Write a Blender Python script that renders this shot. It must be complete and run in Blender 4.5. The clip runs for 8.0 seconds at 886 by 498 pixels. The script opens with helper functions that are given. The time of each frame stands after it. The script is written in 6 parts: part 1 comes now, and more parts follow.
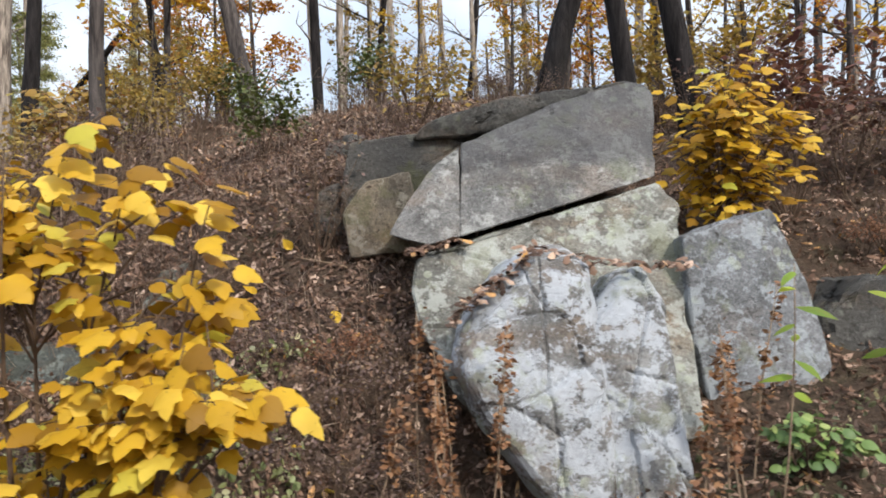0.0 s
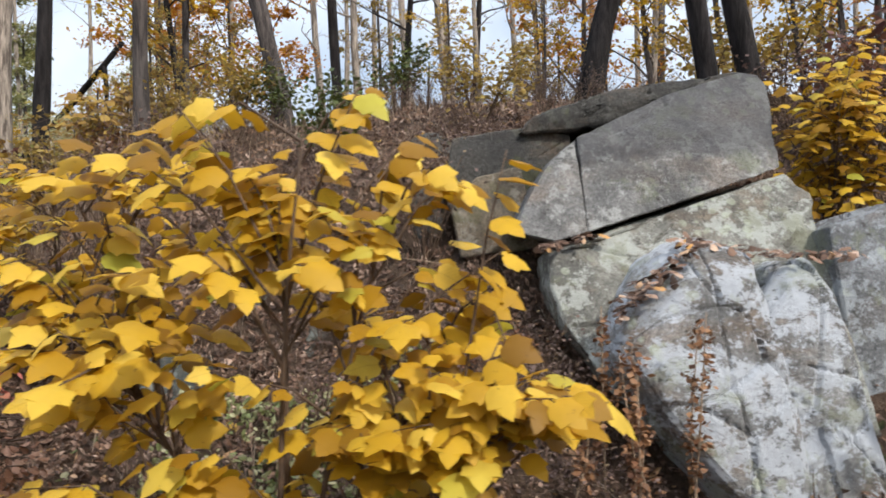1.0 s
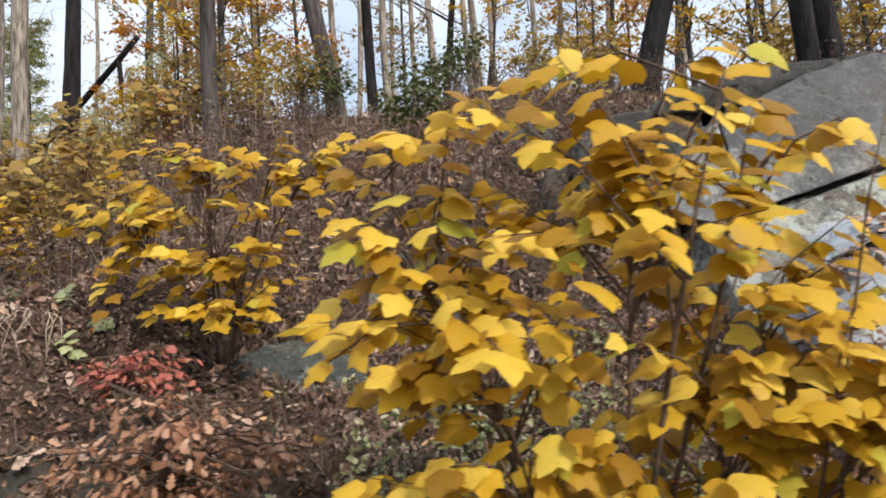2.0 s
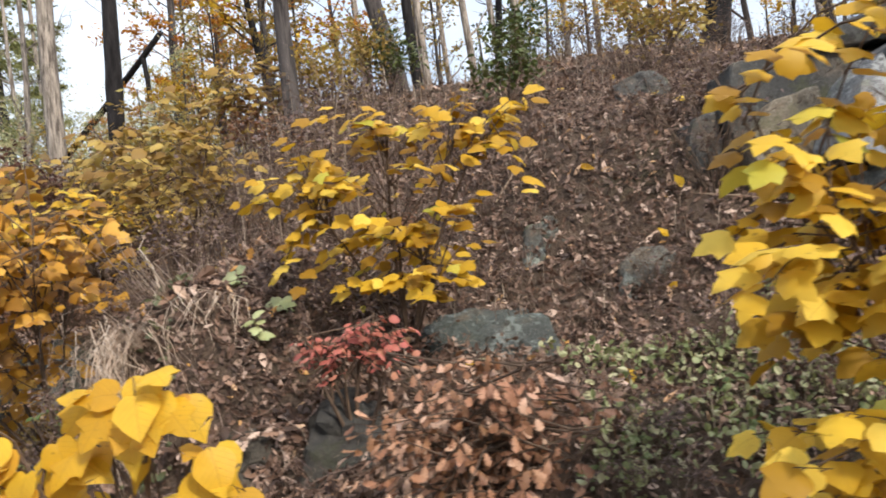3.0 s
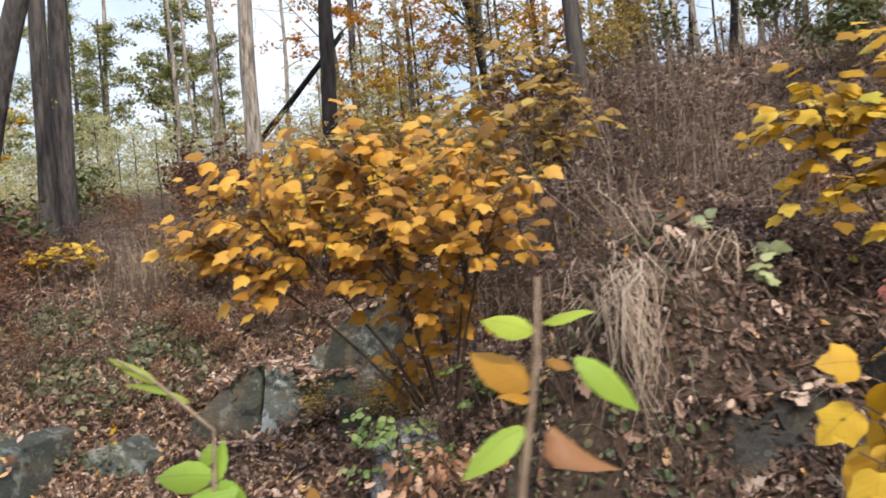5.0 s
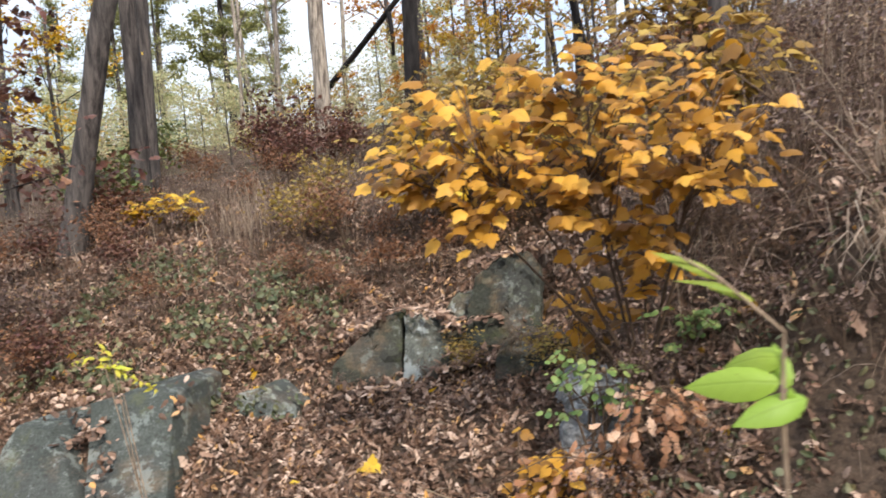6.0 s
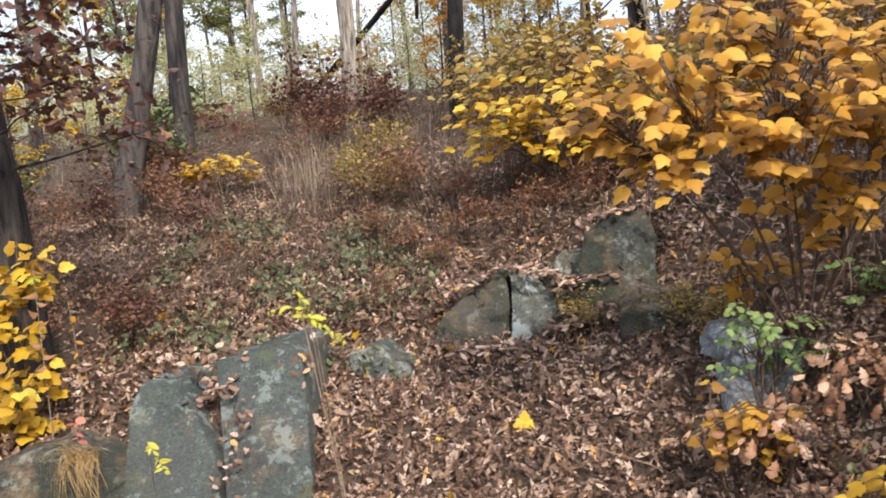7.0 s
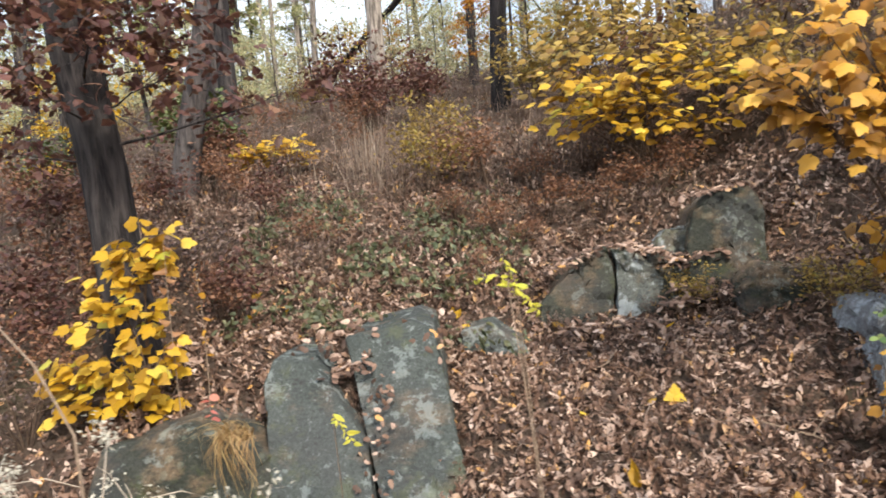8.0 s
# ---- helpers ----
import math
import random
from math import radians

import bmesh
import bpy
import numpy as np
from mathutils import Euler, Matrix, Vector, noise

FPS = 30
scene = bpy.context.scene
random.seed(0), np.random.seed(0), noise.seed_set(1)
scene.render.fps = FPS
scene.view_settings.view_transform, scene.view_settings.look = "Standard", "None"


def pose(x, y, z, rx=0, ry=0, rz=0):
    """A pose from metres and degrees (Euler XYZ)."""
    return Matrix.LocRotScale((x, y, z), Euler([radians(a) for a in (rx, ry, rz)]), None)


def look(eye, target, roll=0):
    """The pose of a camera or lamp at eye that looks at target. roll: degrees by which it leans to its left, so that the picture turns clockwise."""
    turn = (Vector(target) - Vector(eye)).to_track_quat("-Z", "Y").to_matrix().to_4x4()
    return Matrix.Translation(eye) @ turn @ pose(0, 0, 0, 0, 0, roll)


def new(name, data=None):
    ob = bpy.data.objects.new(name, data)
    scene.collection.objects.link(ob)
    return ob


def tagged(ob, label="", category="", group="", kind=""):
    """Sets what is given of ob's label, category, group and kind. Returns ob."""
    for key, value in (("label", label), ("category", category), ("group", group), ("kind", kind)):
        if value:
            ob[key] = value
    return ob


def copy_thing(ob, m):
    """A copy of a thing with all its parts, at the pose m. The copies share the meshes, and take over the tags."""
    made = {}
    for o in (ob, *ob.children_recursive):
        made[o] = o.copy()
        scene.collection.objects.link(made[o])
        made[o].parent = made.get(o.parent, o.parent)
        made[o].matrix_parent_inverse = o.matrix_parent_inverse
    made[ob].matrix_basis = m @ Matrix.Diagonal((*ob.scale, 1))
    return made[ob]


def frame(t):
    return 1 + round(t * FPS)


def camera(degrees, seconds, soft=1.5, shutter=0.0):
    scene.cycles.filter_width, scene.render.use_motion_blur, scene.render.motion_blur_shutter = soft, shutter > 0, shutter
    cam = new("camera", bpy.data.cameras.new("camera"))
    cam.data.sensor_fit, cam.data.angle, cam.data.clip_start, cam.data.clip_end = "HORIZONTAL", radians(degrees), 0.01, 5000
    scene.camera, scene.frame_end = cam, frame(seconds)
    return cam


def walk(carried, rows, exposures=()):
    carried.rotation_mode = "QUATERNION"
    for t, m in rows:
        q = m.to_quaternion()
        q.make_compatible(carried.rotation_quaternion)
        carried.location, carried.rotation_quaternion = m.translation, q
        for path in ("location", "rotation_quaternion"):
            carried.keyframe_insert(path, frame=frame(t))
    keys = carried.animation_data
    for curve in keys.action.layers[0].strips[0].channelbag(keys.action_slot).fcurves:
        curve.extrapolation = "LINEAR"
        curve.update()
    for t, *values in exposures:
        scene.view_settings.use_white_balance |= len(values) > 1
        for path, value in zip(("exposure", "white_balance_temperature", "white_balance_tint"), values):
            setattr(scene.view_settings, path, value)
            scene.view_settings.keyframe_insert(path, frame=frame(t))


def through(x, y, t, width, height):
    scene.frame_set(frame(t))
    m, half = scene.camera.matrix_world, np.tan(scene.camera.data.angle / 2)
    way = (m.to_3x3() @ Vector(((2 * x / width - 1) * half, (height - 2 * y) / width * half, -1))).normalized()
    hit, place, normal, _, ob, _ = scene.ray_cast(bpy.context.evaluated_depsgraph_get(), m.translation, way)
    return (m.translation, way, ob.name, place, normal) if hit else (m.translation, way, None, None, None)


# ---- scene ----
cam = camera(66.0, 8.0, 1.75, 0.25)
PATH = [
    (0.0, look((0.000, 0.000, 1.500), (-0.000, 3.000, 1.500), -1.00)),
    (0.5, look((-0.425, 0.100, 1.470), (-0.373, 3.099, 1.511), -1.67)),
    (1.0, look((-0.803, 0.182, 1.449), (-0.714, 3.181, 1.493), -1.93)),
    (1.5, look((-1.230, 0.261, 1.427), (-1.125, 3.259, 1.480), -1.46)),
    (1.7, look((-1.412, 0.283, 1.414), (-1.292, 3.280, 1.471), -1.60)),
    (2.8, look((-2.347, 0.460, 1.377), (-2.227, 3.457, 1.314), -5.52)),
    (3.0, look((-2.516, 0.494, 1.362), (-2.419, 3.492, 1.318), -6.30)),
    (3.5, look((-2.936, 0.597, 1.345), (-2.900, 3.596, 1.417), -8.56)),
    (4.0, look((-3.364, 0.684, 1.324), (-3.467, 3.679, 1.473), -10.08)),
    (4.5, look((-3.794, 0.678, 1.290), (-4.067, 3.662, 1.429), -7.98)),
    (5.0, look((-4.216, 0.690, 1.240), (-4.590, 3.667, 1.278), -5.62)),
    (5.2, look((-4.389, 0.686, 1.232), (-4.797, 3.658, 1.255), -4.94)),
    (6.3, look((-5.392, 0.695, 1.187), (-5.943, 3.639, 1.028), -5.74)),
    (6.5, look((-5.581, 0.694, 1.183), (-6.127, 3.639, 1.008), -5.96)),
    (7.0, look((-6.053, 0.649, 1.164), (-6.544, 3.599, 0.922), -5.14)),
    (7.5, look((-6.492, 0.605, 1.142), (-6.939, 3.558, 0.859), -5.26)),
    (8.0, look((-6.956, 0.543, 1.153), (-7.401, 3.495, 0.859), -5.15)),
]
walk(cam, PATH, ((0.0, 0.56), (0.9, 0.47), (1.7, 0.46), (2.8, 0.72), (3.6, 0.76), (4.5, 0.66), (5.2, 0.64), (6.3, 0.94), (8.0, 0.98)))

# ---- world, sun, exposure ----
SUN_ELEV, SUN_AZ = 42.0, 145.0
world = bpy.data.worlds.new("world")
scene.world = world
world.use_nodes = True
wn = world.node_tree
wn.nodes.clear()
sky = wn.nodes.new("ShaderNodeTexSky")
sky.sky_type, sky.sun_disc = "NISHITA", False
sky.sun_elevation, sky.sun_rotation = radians(SUN_ELEV), radians(SUN_AZ)
sky.air_density, sky.dust_density, sky.ozone_density = 1.0, 4.0, 1.0
# thin broken cloud over the whole sky
w_tc = wn.nodes.new("ShaderNodeTexCoord")
w_noise = wn.nodes.new("ShaderNodeTexNoise")
w_noise.inputs["Scale"].default_value, w_noise.inputs["Detail"].default_value = 3.0, 5.0
w_range = wn.nodes.new("ShaderNodeMapRange")
w_range.inputs["From Min"].default_value, w_range.inputs["From Max"].default_value = 0.35, 0.62
w_range.inputs["To Min"].default_value, w_range.inputs["To Max"].default_value = 0.30, 0.92
w_mix = wn.nodes.new("ShaderNodeMix")
w_mix.data_type = "RGBA"
# cloud is dimmer near the horizon than overhead
w_sep = wn.nodes.new("ShaderNodeSeparateXYZ")
w_high = wn.nodes.new("ShaderNodeMapRange")
w_high.inputs["To Min"].default_value, w_high.inputs["To Max"].default_value = 0.33, 0.96
w_cloud = wn.nodes.new("ShaderNodeVectorMath")
w_cloud.operation = "SCALE"
w_cloud.inputs[0].default_value = (10.5, 11.6, 13.3)
wn.links.new(w_tc.outputs["Generated"], w_sep.inputs[0])
wn.links.new(w_sep.outputs[2], w_high.inputs["Value"])
wn.links.new(w_high.outputs[0], w_cloud.inputs["Scale"])
wn.links.new(w_cloud.outputs[0], w_mix.inputs[7])
wbg = wn.nodes.new("ShaderNodeBackground")
wbg.inputs["Strength"].default_value = 0.14
wout = wn.nodes.new("ShaderNodeOutputWorld")
wn.links.new(w_tc.outputs["Generated"], w_noise.inputs["Vector"])
wn.links.new(w_noise.outputs["Fac"], w_range.inputs["Value"])
wn.links.new(w_range.outputs[0], w_mix.inputs[0])
wn.links.new(sky.outputs[0], w_mix.inputs[6])
wn.links.new(w_mix.outputs[2], wbg.inputs[0])
wn.links.new(wbg.outputs[0], wout.inputs[0])
sun_data = bpy.data.lights.new("sun", "SUN")
sun_data.energy, sun_data.angle, sun_data.color = 2.7, radians(5), (1.0, 0.94, 0.85)
sun = new("sun", sun_data)
az, el = radians(SUN_AZ), radians(SUN_ELEV)
sun.matrix_world = look((0, 0, 30), (-math.sin(az) * math.cos(el), -math.cos(az) * math.cos(el), 30 - math.sin(el)))


# ---- materials ----
class Mat:
    """A node material with a few short ways to add nodes."""

    def __init__(self, name):
        self.m = bpy.data.materials.new(name)
        self.m.use_nodes = True
        self.t = self.m.node_tree
        self.b = self.t.nodes["Principled BSDF"]
        self.out = self.t.nodes["Material Output"]
        self.geo = self.add("ShaderNodeNewGeometry")
        self.tc = self.add("ShaderNodeTexCoord")

    def add(self, kind, **values):
        n = self.t.nodes.new(kind)
        for k, v in values.items():
            n.inputs[k.replace("_", " ")].default_value = v
        return n

    def link(self, a, b):
        self.t.links.new(a, b)

    def vec(self, scale=(1, 1, 1), local=False):
        mp = self.add("ShaderNodeMapping")
        mp.inputs["Scale"].default_value = scale
        self.link(self.tc.outputs["Object"] if local else self.geo.outputs["Position"], mp.inputs["Vector"])
        return mp.outputs[0]

    def noise(self, scale, detail=4, rough=0.6, vec=None, dist=0.0):
        n = self.add("ShaderNodeTexNoise", Scale=scale, Detail=detail, Roughness=rough, Distortion=dist)
        self.link(vec or self.vec(), n.inputs["Vector"])
        return n.outputs["Fac"]

    def ramp(self, fac, *stops):
        r = self.add("ShaderNodeValToRGB")
        e = r.color_ramp.elements
        for i, (p, c) in enumerate(stops):
            s = e[i] if i < 2 else e.new(p)
            s.position, s.color = p, (*c, 1)
        self.link(fac, r.inputs[0])
        return r.outputs[0]

    def mask(self, fac, lo, hi):
        r = self.add("ShaderNodeMapRange")
        r.inputs["From Min"].default_value, r.inputs["From Max"].default_value = lo, hi
        self.link(fac, r.inputs["Value"])
        return r.outputs[0]

    def mix(self, fac, a, b, mode="MIX"):
        n = self.t.nodes.new("ShaderNodeMix")
        n.data_type, n.blend_type = "RGBA", mode
        for sock, v in ((n.inputs[0], fac), (n.inputs[6], a), (n.inputs[7], b)):
            if isinstance(v, (int, float)):
                sock.default_value = v
            elif isinstance(v, tuple):
                sock.default_value = (*v, 1)
            else:
                self.link(v, sock)
        return n.outputs[2]

    def math(self, op, a, b):
        n = self.t.nodes.new("ShaderNodeMath")
        n.operation = op
        for sock, v in ((n.inputs[0], a), (n.inputs[1], b)):
            if isinstance(v, (int, float)):
                sock.default_value = v
            else:
                self.link(v, sock)
        return n.outputs[0]

    def bump(self, height, strength=0.5, distance=0.02):
        n = self.add("ShaderNodeBump", Strength=strength, Distance=distance)
        self.link(height, n.inputs["Height"])
        self.link(n.outputs[0], self.b.inputs["Normal"])

    def done(self, color, rough=0.8, spec=0.3):
        self.link(color, self.b.inputs["Base Color"])
        self.b.inputs["Roughness"].default_value = rough
        self.b.inputs["Specular IOR Level"].default_value = spec
        return self.m


def leaf_mat(name, stops, per_object=True, spots=0.5, through=0.35, rough=0.55, scale=60, dull=(0.25, 0.13, 0.02)):
    """Thin leaf: colour drawn leaf by leaf, brown specks, some light through it."""
    k = Mat(name)
    rnd = k.add("ShaderNodeObjectInfo").outputs["Random"] if per_object else k.geo.outputs["Random Per Island"]
    base = k.ramp(rnd, *stops)
    vary = k.mask(k.noise(9, 3), 0.3, 0.7)
    base = k.mix(k.math("MULTIPLY", vary, 0.30), base, dull)
    if per_object:
        # midrib and side veins, in the leaf's own length
        sep = k.add("ShaderNodeSeparateXYZ")
        k.link(k.tc.outputs["Object"], sep.inputs[0])
        off = k.math("ABSOLUTE", sep.outputs[0], 0.0)
        row = k.math("FRACT", k.math("MULTIPLY", k.math("SUBTRACT", sep.outputs[1], k.math("MULTIPLY", off, 0.8)), 6.5), 0.0)
        vein = k.math("MAXIMUM", k.mask(off, 0.022, 0.008), k.math("MULTIPLY", k.mask(k.math("ABSOLUTE", k.math("SUBTRACT", row, 0.5), 0.0), 0.10, 0.03), 0.6))
        base = k.mix(k.math("MULTIPLY", vein, 0.25), base, dull)
        k.bump(k.math("SUBTRACT", k.noise(35, 3), k.math("MULTIPLY", vein, 0.6)), 0.25, 0.006)
    if spots:
        sp = k.mask(k.noise(scale, 2), 0.68, 0.74)
        base = k.mix(k.math("MULTIPLY", sp, spots), base, (0.10, 0.045, 0.012))
    k.done(base, rough, 0.35)
    tr = k.add("ShaderNodeBsdfTranslucent")
    k.link(base, tr.inputs["Color"])
    mx = k.add("ShaderNodeMixShader")
    mx.inputs[0].default_value = through
    k.link(k.b.outputs[0], mx.inputs[1])
    k.link(tr.outputs[0], mx.inputs[2])
    k.link(mx.outputs[0], k.out.inputs["Surface"])
    return k.m


def rock_mat(name, lo, hi, lichen=0.4, pale=(0.62, 0.64, 0.60), green=(0.30, 0.34, 0.20), warm=0.3, flow=1.0, stain=None):
    """Weathered stone: mottled ground, crusts of pale lichen with ragged rims, round rosettes, damp streaks and pits."""
    k = Mat(name)
    base = k.ramp(k.noise(1.3, 6, 0.62), (0.32, lo), (0.68, hi))
    base = k.mix(k.math("MULTIPLY", k.mask(k.noise(2.1, 5, 0.65, k.vec((1, 1, 1.8))), 0.50, 0.66), warm), base, (0.26, 0.17, 0.10))
    fine = k.noise(55, 7, 0.8)
    base = k.mix(0.6, base, k.ramp(fine, (0.34, (0.10, 0.10, 0.10)), (0.68, (0.88, 0.88, 0.88))), "OVERLAY")
    damp = k.mask(k.noise(1.6, 6, 0.68, k.vec((1.3, 1.3, 0.9))), 0.47, 0.58)
    base = k.mix(k.math("MULTIPLY", damp, 0.5), base, (0.055, 0.055, 0.055))
    grain = k.vec((1, 1, flow))
    crust = k.mask(k.noise(4.2, 9, 0.80, grain), 0.60 - 0.16 * lichen, 0.625 - 0.16 * lichen)
    base = k.mix(k.math("MULTIPLY", crust, min(0.9, 0.3 + lichen * 0.6)), base, pale)
    specks = k.mask(k.noise(21, 6, 0.75, grain), 0.62 - 0.06 * lichen, 0.65 - 0.06 * lichen)
    base = k.mix(k.math("MULTIPLY", specks, 0.25 + 0.4 * lichen), base, pale)
    vor = k.add("ShaderNodeTexVoronoi", Scale=13.0)
    k.link(k.vec(), vor.inputs["Vector"])
    ring = k.math("MULTIPLY", k.mask(vor.outputs["Distance"], 0.36, 0.30), k.mask(k.noise(1.9, 3), 0.54, 0.60))
    base = k.mix(k.math("MULTIPLY", ring, 0.75 * lichen), base, (0.44, 0.48, 0.36))
    base = k.mix(k.math("MULTIPLY", k.mask(k.noise(2.9, 6, 0.75), 0.56, 0.63), 0.5), base, green)
    pits = k.mask(k.noise(17, 6, 0.75, grain), 0.40, 0.35)
    base = k.mix(k.math("MULTIPLY", pits, 0.7), base, (0.04, 0.035, 0.03))
    if stain:
        # dark weathered skin above a wavy line
        sep = k.add("ShaderNodeSeparateXYZ")
        k.link(k.geo.outputs["Position"], sep.inputs[0])
        line = k.math("ADD", sep.outputs[2], k.math("MULTIPLY", k.noise(2.5, 5, 0.7), 0.35))
        base = k.mix(k.math("MULTIPLY", k.mask(line, stain + 0.15, stain + 0.21), 0.68), base, (0.075, 0.075, 0.08))
    h = k.math("ADD", k.math("MULTIPLY", fine, 0.6), k.math("MULTIPLY", k.noise(11, 7, 0.75), 1.2))
    k.bump(h, 0.9, 0.025)
    return k.done(base, 0.94, 0.15)


def bark_mat(name, lo, hi, moss=0.0, worn=(0.14, 0.125, 0.108)):
    k = Mat(name)
    ridges = k.noise(14, 5, 0.7, k.vec((1, 1, 0.14), True), 0.4)
    base = k.ramp(ridges, (0.40, lo), (0.62, hi))
    base = k.mix(k.math("MULTIPLY", k.mask(k.noise(1.3, 3), 0.45, 0.7), 0.5), base, worn)
    if moss:
        base = k.mix(k.math("MULTIPLY", k.mask(k.noise(3, 4), 0.5, 0.65), moss), base, (0.10, 0.13, 0.05))
    k.bump(ridges, 1.0, 0.04)
    return k.done(base, 0.9, 0.2)


def plain_mat(name, a, b, scale=8, rough=0.85):
    k = Mat(name)
    return k.done(k.ramp(k.noise(scale, 4), (0.3, a), (0.7, b)), rough)


def soil_mat():
    k = Mat("soil_and_litter")
    a = k.ramp(k.noise(2.0, 6, 0.7), (0.3, (0.048, 0.036, 0.029)), (0.7, (0.14, 0.10, 0.076)))
    b = k.ramp(k.noise(30, 5, 0.75, dist=1.5), (0.3, (0.025, 0.018, 0.014)), (0.55, (0.115, 0.077, 0.052)), (0.75, (0.25, 0.175, 0.125)))
    base = k.mix(0.6, a, b)
    base = k.mix(k.math("MULTIPLY", k.mask(k.noise(0.8, 5, 0.7), 0.56, 0.68), 0.45), base, (0.055, 0.075, 0.028))
    k.bump(k.noise(26, 6, 0.75, dist=1.0), 1.0, 0.05)
    return k.done(base, 0.95, 0.15)


M_SOIL = soil_mat()
M_ROCK = rock_mat("grey_rock", (0.15, 0.15, 0.148), (0.31, 0.305, 0.295), 0.35, (0.44, 0.45, 0.43), (0.20, 0.22, 0.14))
M_SKIN = rock_mat("stained_grey_rock", (0.15, 0.15, 0.148), (0.32, 0.315, 0.305), 0.38, (0.45, 0.46, 0.44), (0.20, 0.22, 0.14), 0.3, 1.0, 1.98)
M_LICHEN = rock_mat("lichened_rock", (0.16, 0.16, 0.155), (0.33, 0.33, 0.325), 0.78, (0.50, 0.535, 0.58), (0.27, 0.29, 0.19), 0.55, 1.25)
# rock darkened in its colour for the shade round the boulder
M_SHADEROCK = rock_mat("dark_rock", (0.045, 0.044, 0.042), (0.12, 0.115, 0.105), 0.1, (0.22, 0.22, 0.2), (0.08, 0.085, 0.04))
M_TAWNY = leaf_mat("tawny_leaf", ((0.0, (0.20, 0.11, 0.03)), (0.5, (0.38, 0.24, 0.05)), (1.0, (0.52, 0.38, 0.10))), True, 0.5, 0.4)
M_GREENROCK = rock_mat("mossy_grey_rock", (0.038, 0.045, 0.040), (0.105, 0.115, 0.103), 0.34, (0.27, 0.30, 0.28), (0.10, 0.11, 0.06), 0.5)
M_MOSSROCK = rock_mat("dark_mossy_rock", (0.026, 0.028, 0.021), (0.072, 0.073, 0.056), 0.16, (0.26, 0.28, 0.25), (0.07, 0.08, 0.03), 0.7)
M_BARK = bark_mat("grey_brown_bark", (0.026, 0.022, 0.021), (0.105, 0.088, 0.08), worn=(0.088, 0.08, 0.076))
# near black: the backlit look of the trunks is put into the bark colour
M_BARKBACKLIT = bark_mat("backlit_dark_bark", (0.005, 0.004, 0.004), (0.028, 0.024, 0.024), worn=(0.028, 0.026, 0.027))
M_BARKOAK = bark_mat("ridged_oak_bark", (0.010, 0.008, 0.008), (0.060, 0.050, 0.046), worn=(0.055, 0.05, 0.046))
M_BARKPALE = bark_mat("pale_bark", (0.10, 0.082, 0.068), (0.42, 0.36, 0.30), worn=(0.28, 0.24, 0.20))
M_TWIG = plain_mat("twig", (0.05, 0.032, 0.022), (0.13, 0.085, 0.055), 20)
M_DRY = leaf_mat("dry_grass", ((0.0, (0.11, 0.074, 0.055)), (0.5, (0.22, 0.155, 0.115)), (1.0, (0.44, 0.35, 0.26))), False, 0, 0.3, 0.7, 60, (0.13, 0.09, 0.065))
YELLOW = ((0.0, (0.24, 0.12, 0.008)), (0.3, (0.48, 0.27, 0.012)), (0.65, (0.70, 0.44, 0.028)), (0.93, (0.84, 0.60, 0.09)), (1.0, (0.42, 0.44, 0.05)))
ORANGE = ((0.0, (0.17, 0.08, 0.018)), (0.3, (0.36, 0.17, 0.02)), (0.6, (0.58, 0.29, 0.028)), (0.88, (0.74, 0.43, 0.07)), (1.0, (0.46, 0.20, 0.035)))
M_YELLOW = leaf_mat("yellow_leaf", YELLOW, True, 0.5, 0.42)
M_ORANGE = leaf_mat("orange_yellow_leaf", ORANGE, True, 0.5, 0.42)
M_YELLOWFAR = leaf_mat("yellow_leaf_clump", YELLOW, False, 0.5, 0.42)
M_OLIVE = leaf_mat("olive_leaf", ((0.0, (0.15, 0.09, 0.035)), (0.5, (0.36, 0.24, 0.06)), (0.85, (0.46, 0.32, 0.07)), (1.0, (0.30, 0.30, 0.10))), False, 0.4, 0.45, 0.6, 60, (0.26, 0.2, 0.07))
M_RUST = leaf_mat("rust_leaf", ((0.0, (0.26, 0.08, 0.015)), (0.5, (0.54, 0.20, 0.025)), (0.85, (0.66, 0.34, 0.05)), (1.0, (0.60, 0.44, 0.06))), False, 0.4, 0.5)
M_RED = leaf_mat("red_leaf", ((0.0, (0.32, 0.07, 0.06)), (0.6, (0.52, 0.15, 0.13)), (1.0, (0.52, 0.24, 0.15))), True)
M_MAROON = leaf_mat("maroon_leaf", ((0.0, (0.04, 0.018, 0.022)), (0.6, (0.095, 0.038, 0.042)), (0.9, (0.19, 0.085, 0.075)), (1.0, (0.30, 0.16, 0.10))), False)
M_GREEN = leaf_mat("green_leaf", ((0.0, (0.10, 0.20, 0.03)), (0.5, (0.22, 0.36, 0.04)), (1.0, (0.42, 0.52, 0.06))), True, 0.2)
M_EVERGREEN = leaf_mat("evergreen_leaf", ((0.0, (0.03, 0.06, 0.02)), (0.6, (0.065, 0.115, 0.035)), (1.0, (0.13, 0.18, 0.05))), False, 0, 0.2, 0.4)
M_PINE = leaf_mat("pine_needles", ((0.0, (0.12, 0.16, 0.07)), (0.6, (0.28, 0.31, 0.12)), (1.0, (0.46, 0.44, 0.18))), False, 0, 0.3)
# leaf colour raised to imitate haze and strong sun on distant foliage
M_FARHAZE = leaf_mat("hazed_green_clump", ((0.0, (0.32, 0.36, 0.20)), (0.5, (0.50, 0.50, 0.26)), (0.8, (0.60, 0.52, 0.24)), (1.0, (0.52, 0.38, 0.26))), False, 0, 0.45, 0.6, 60, (0.34, 0.32, 0.18))
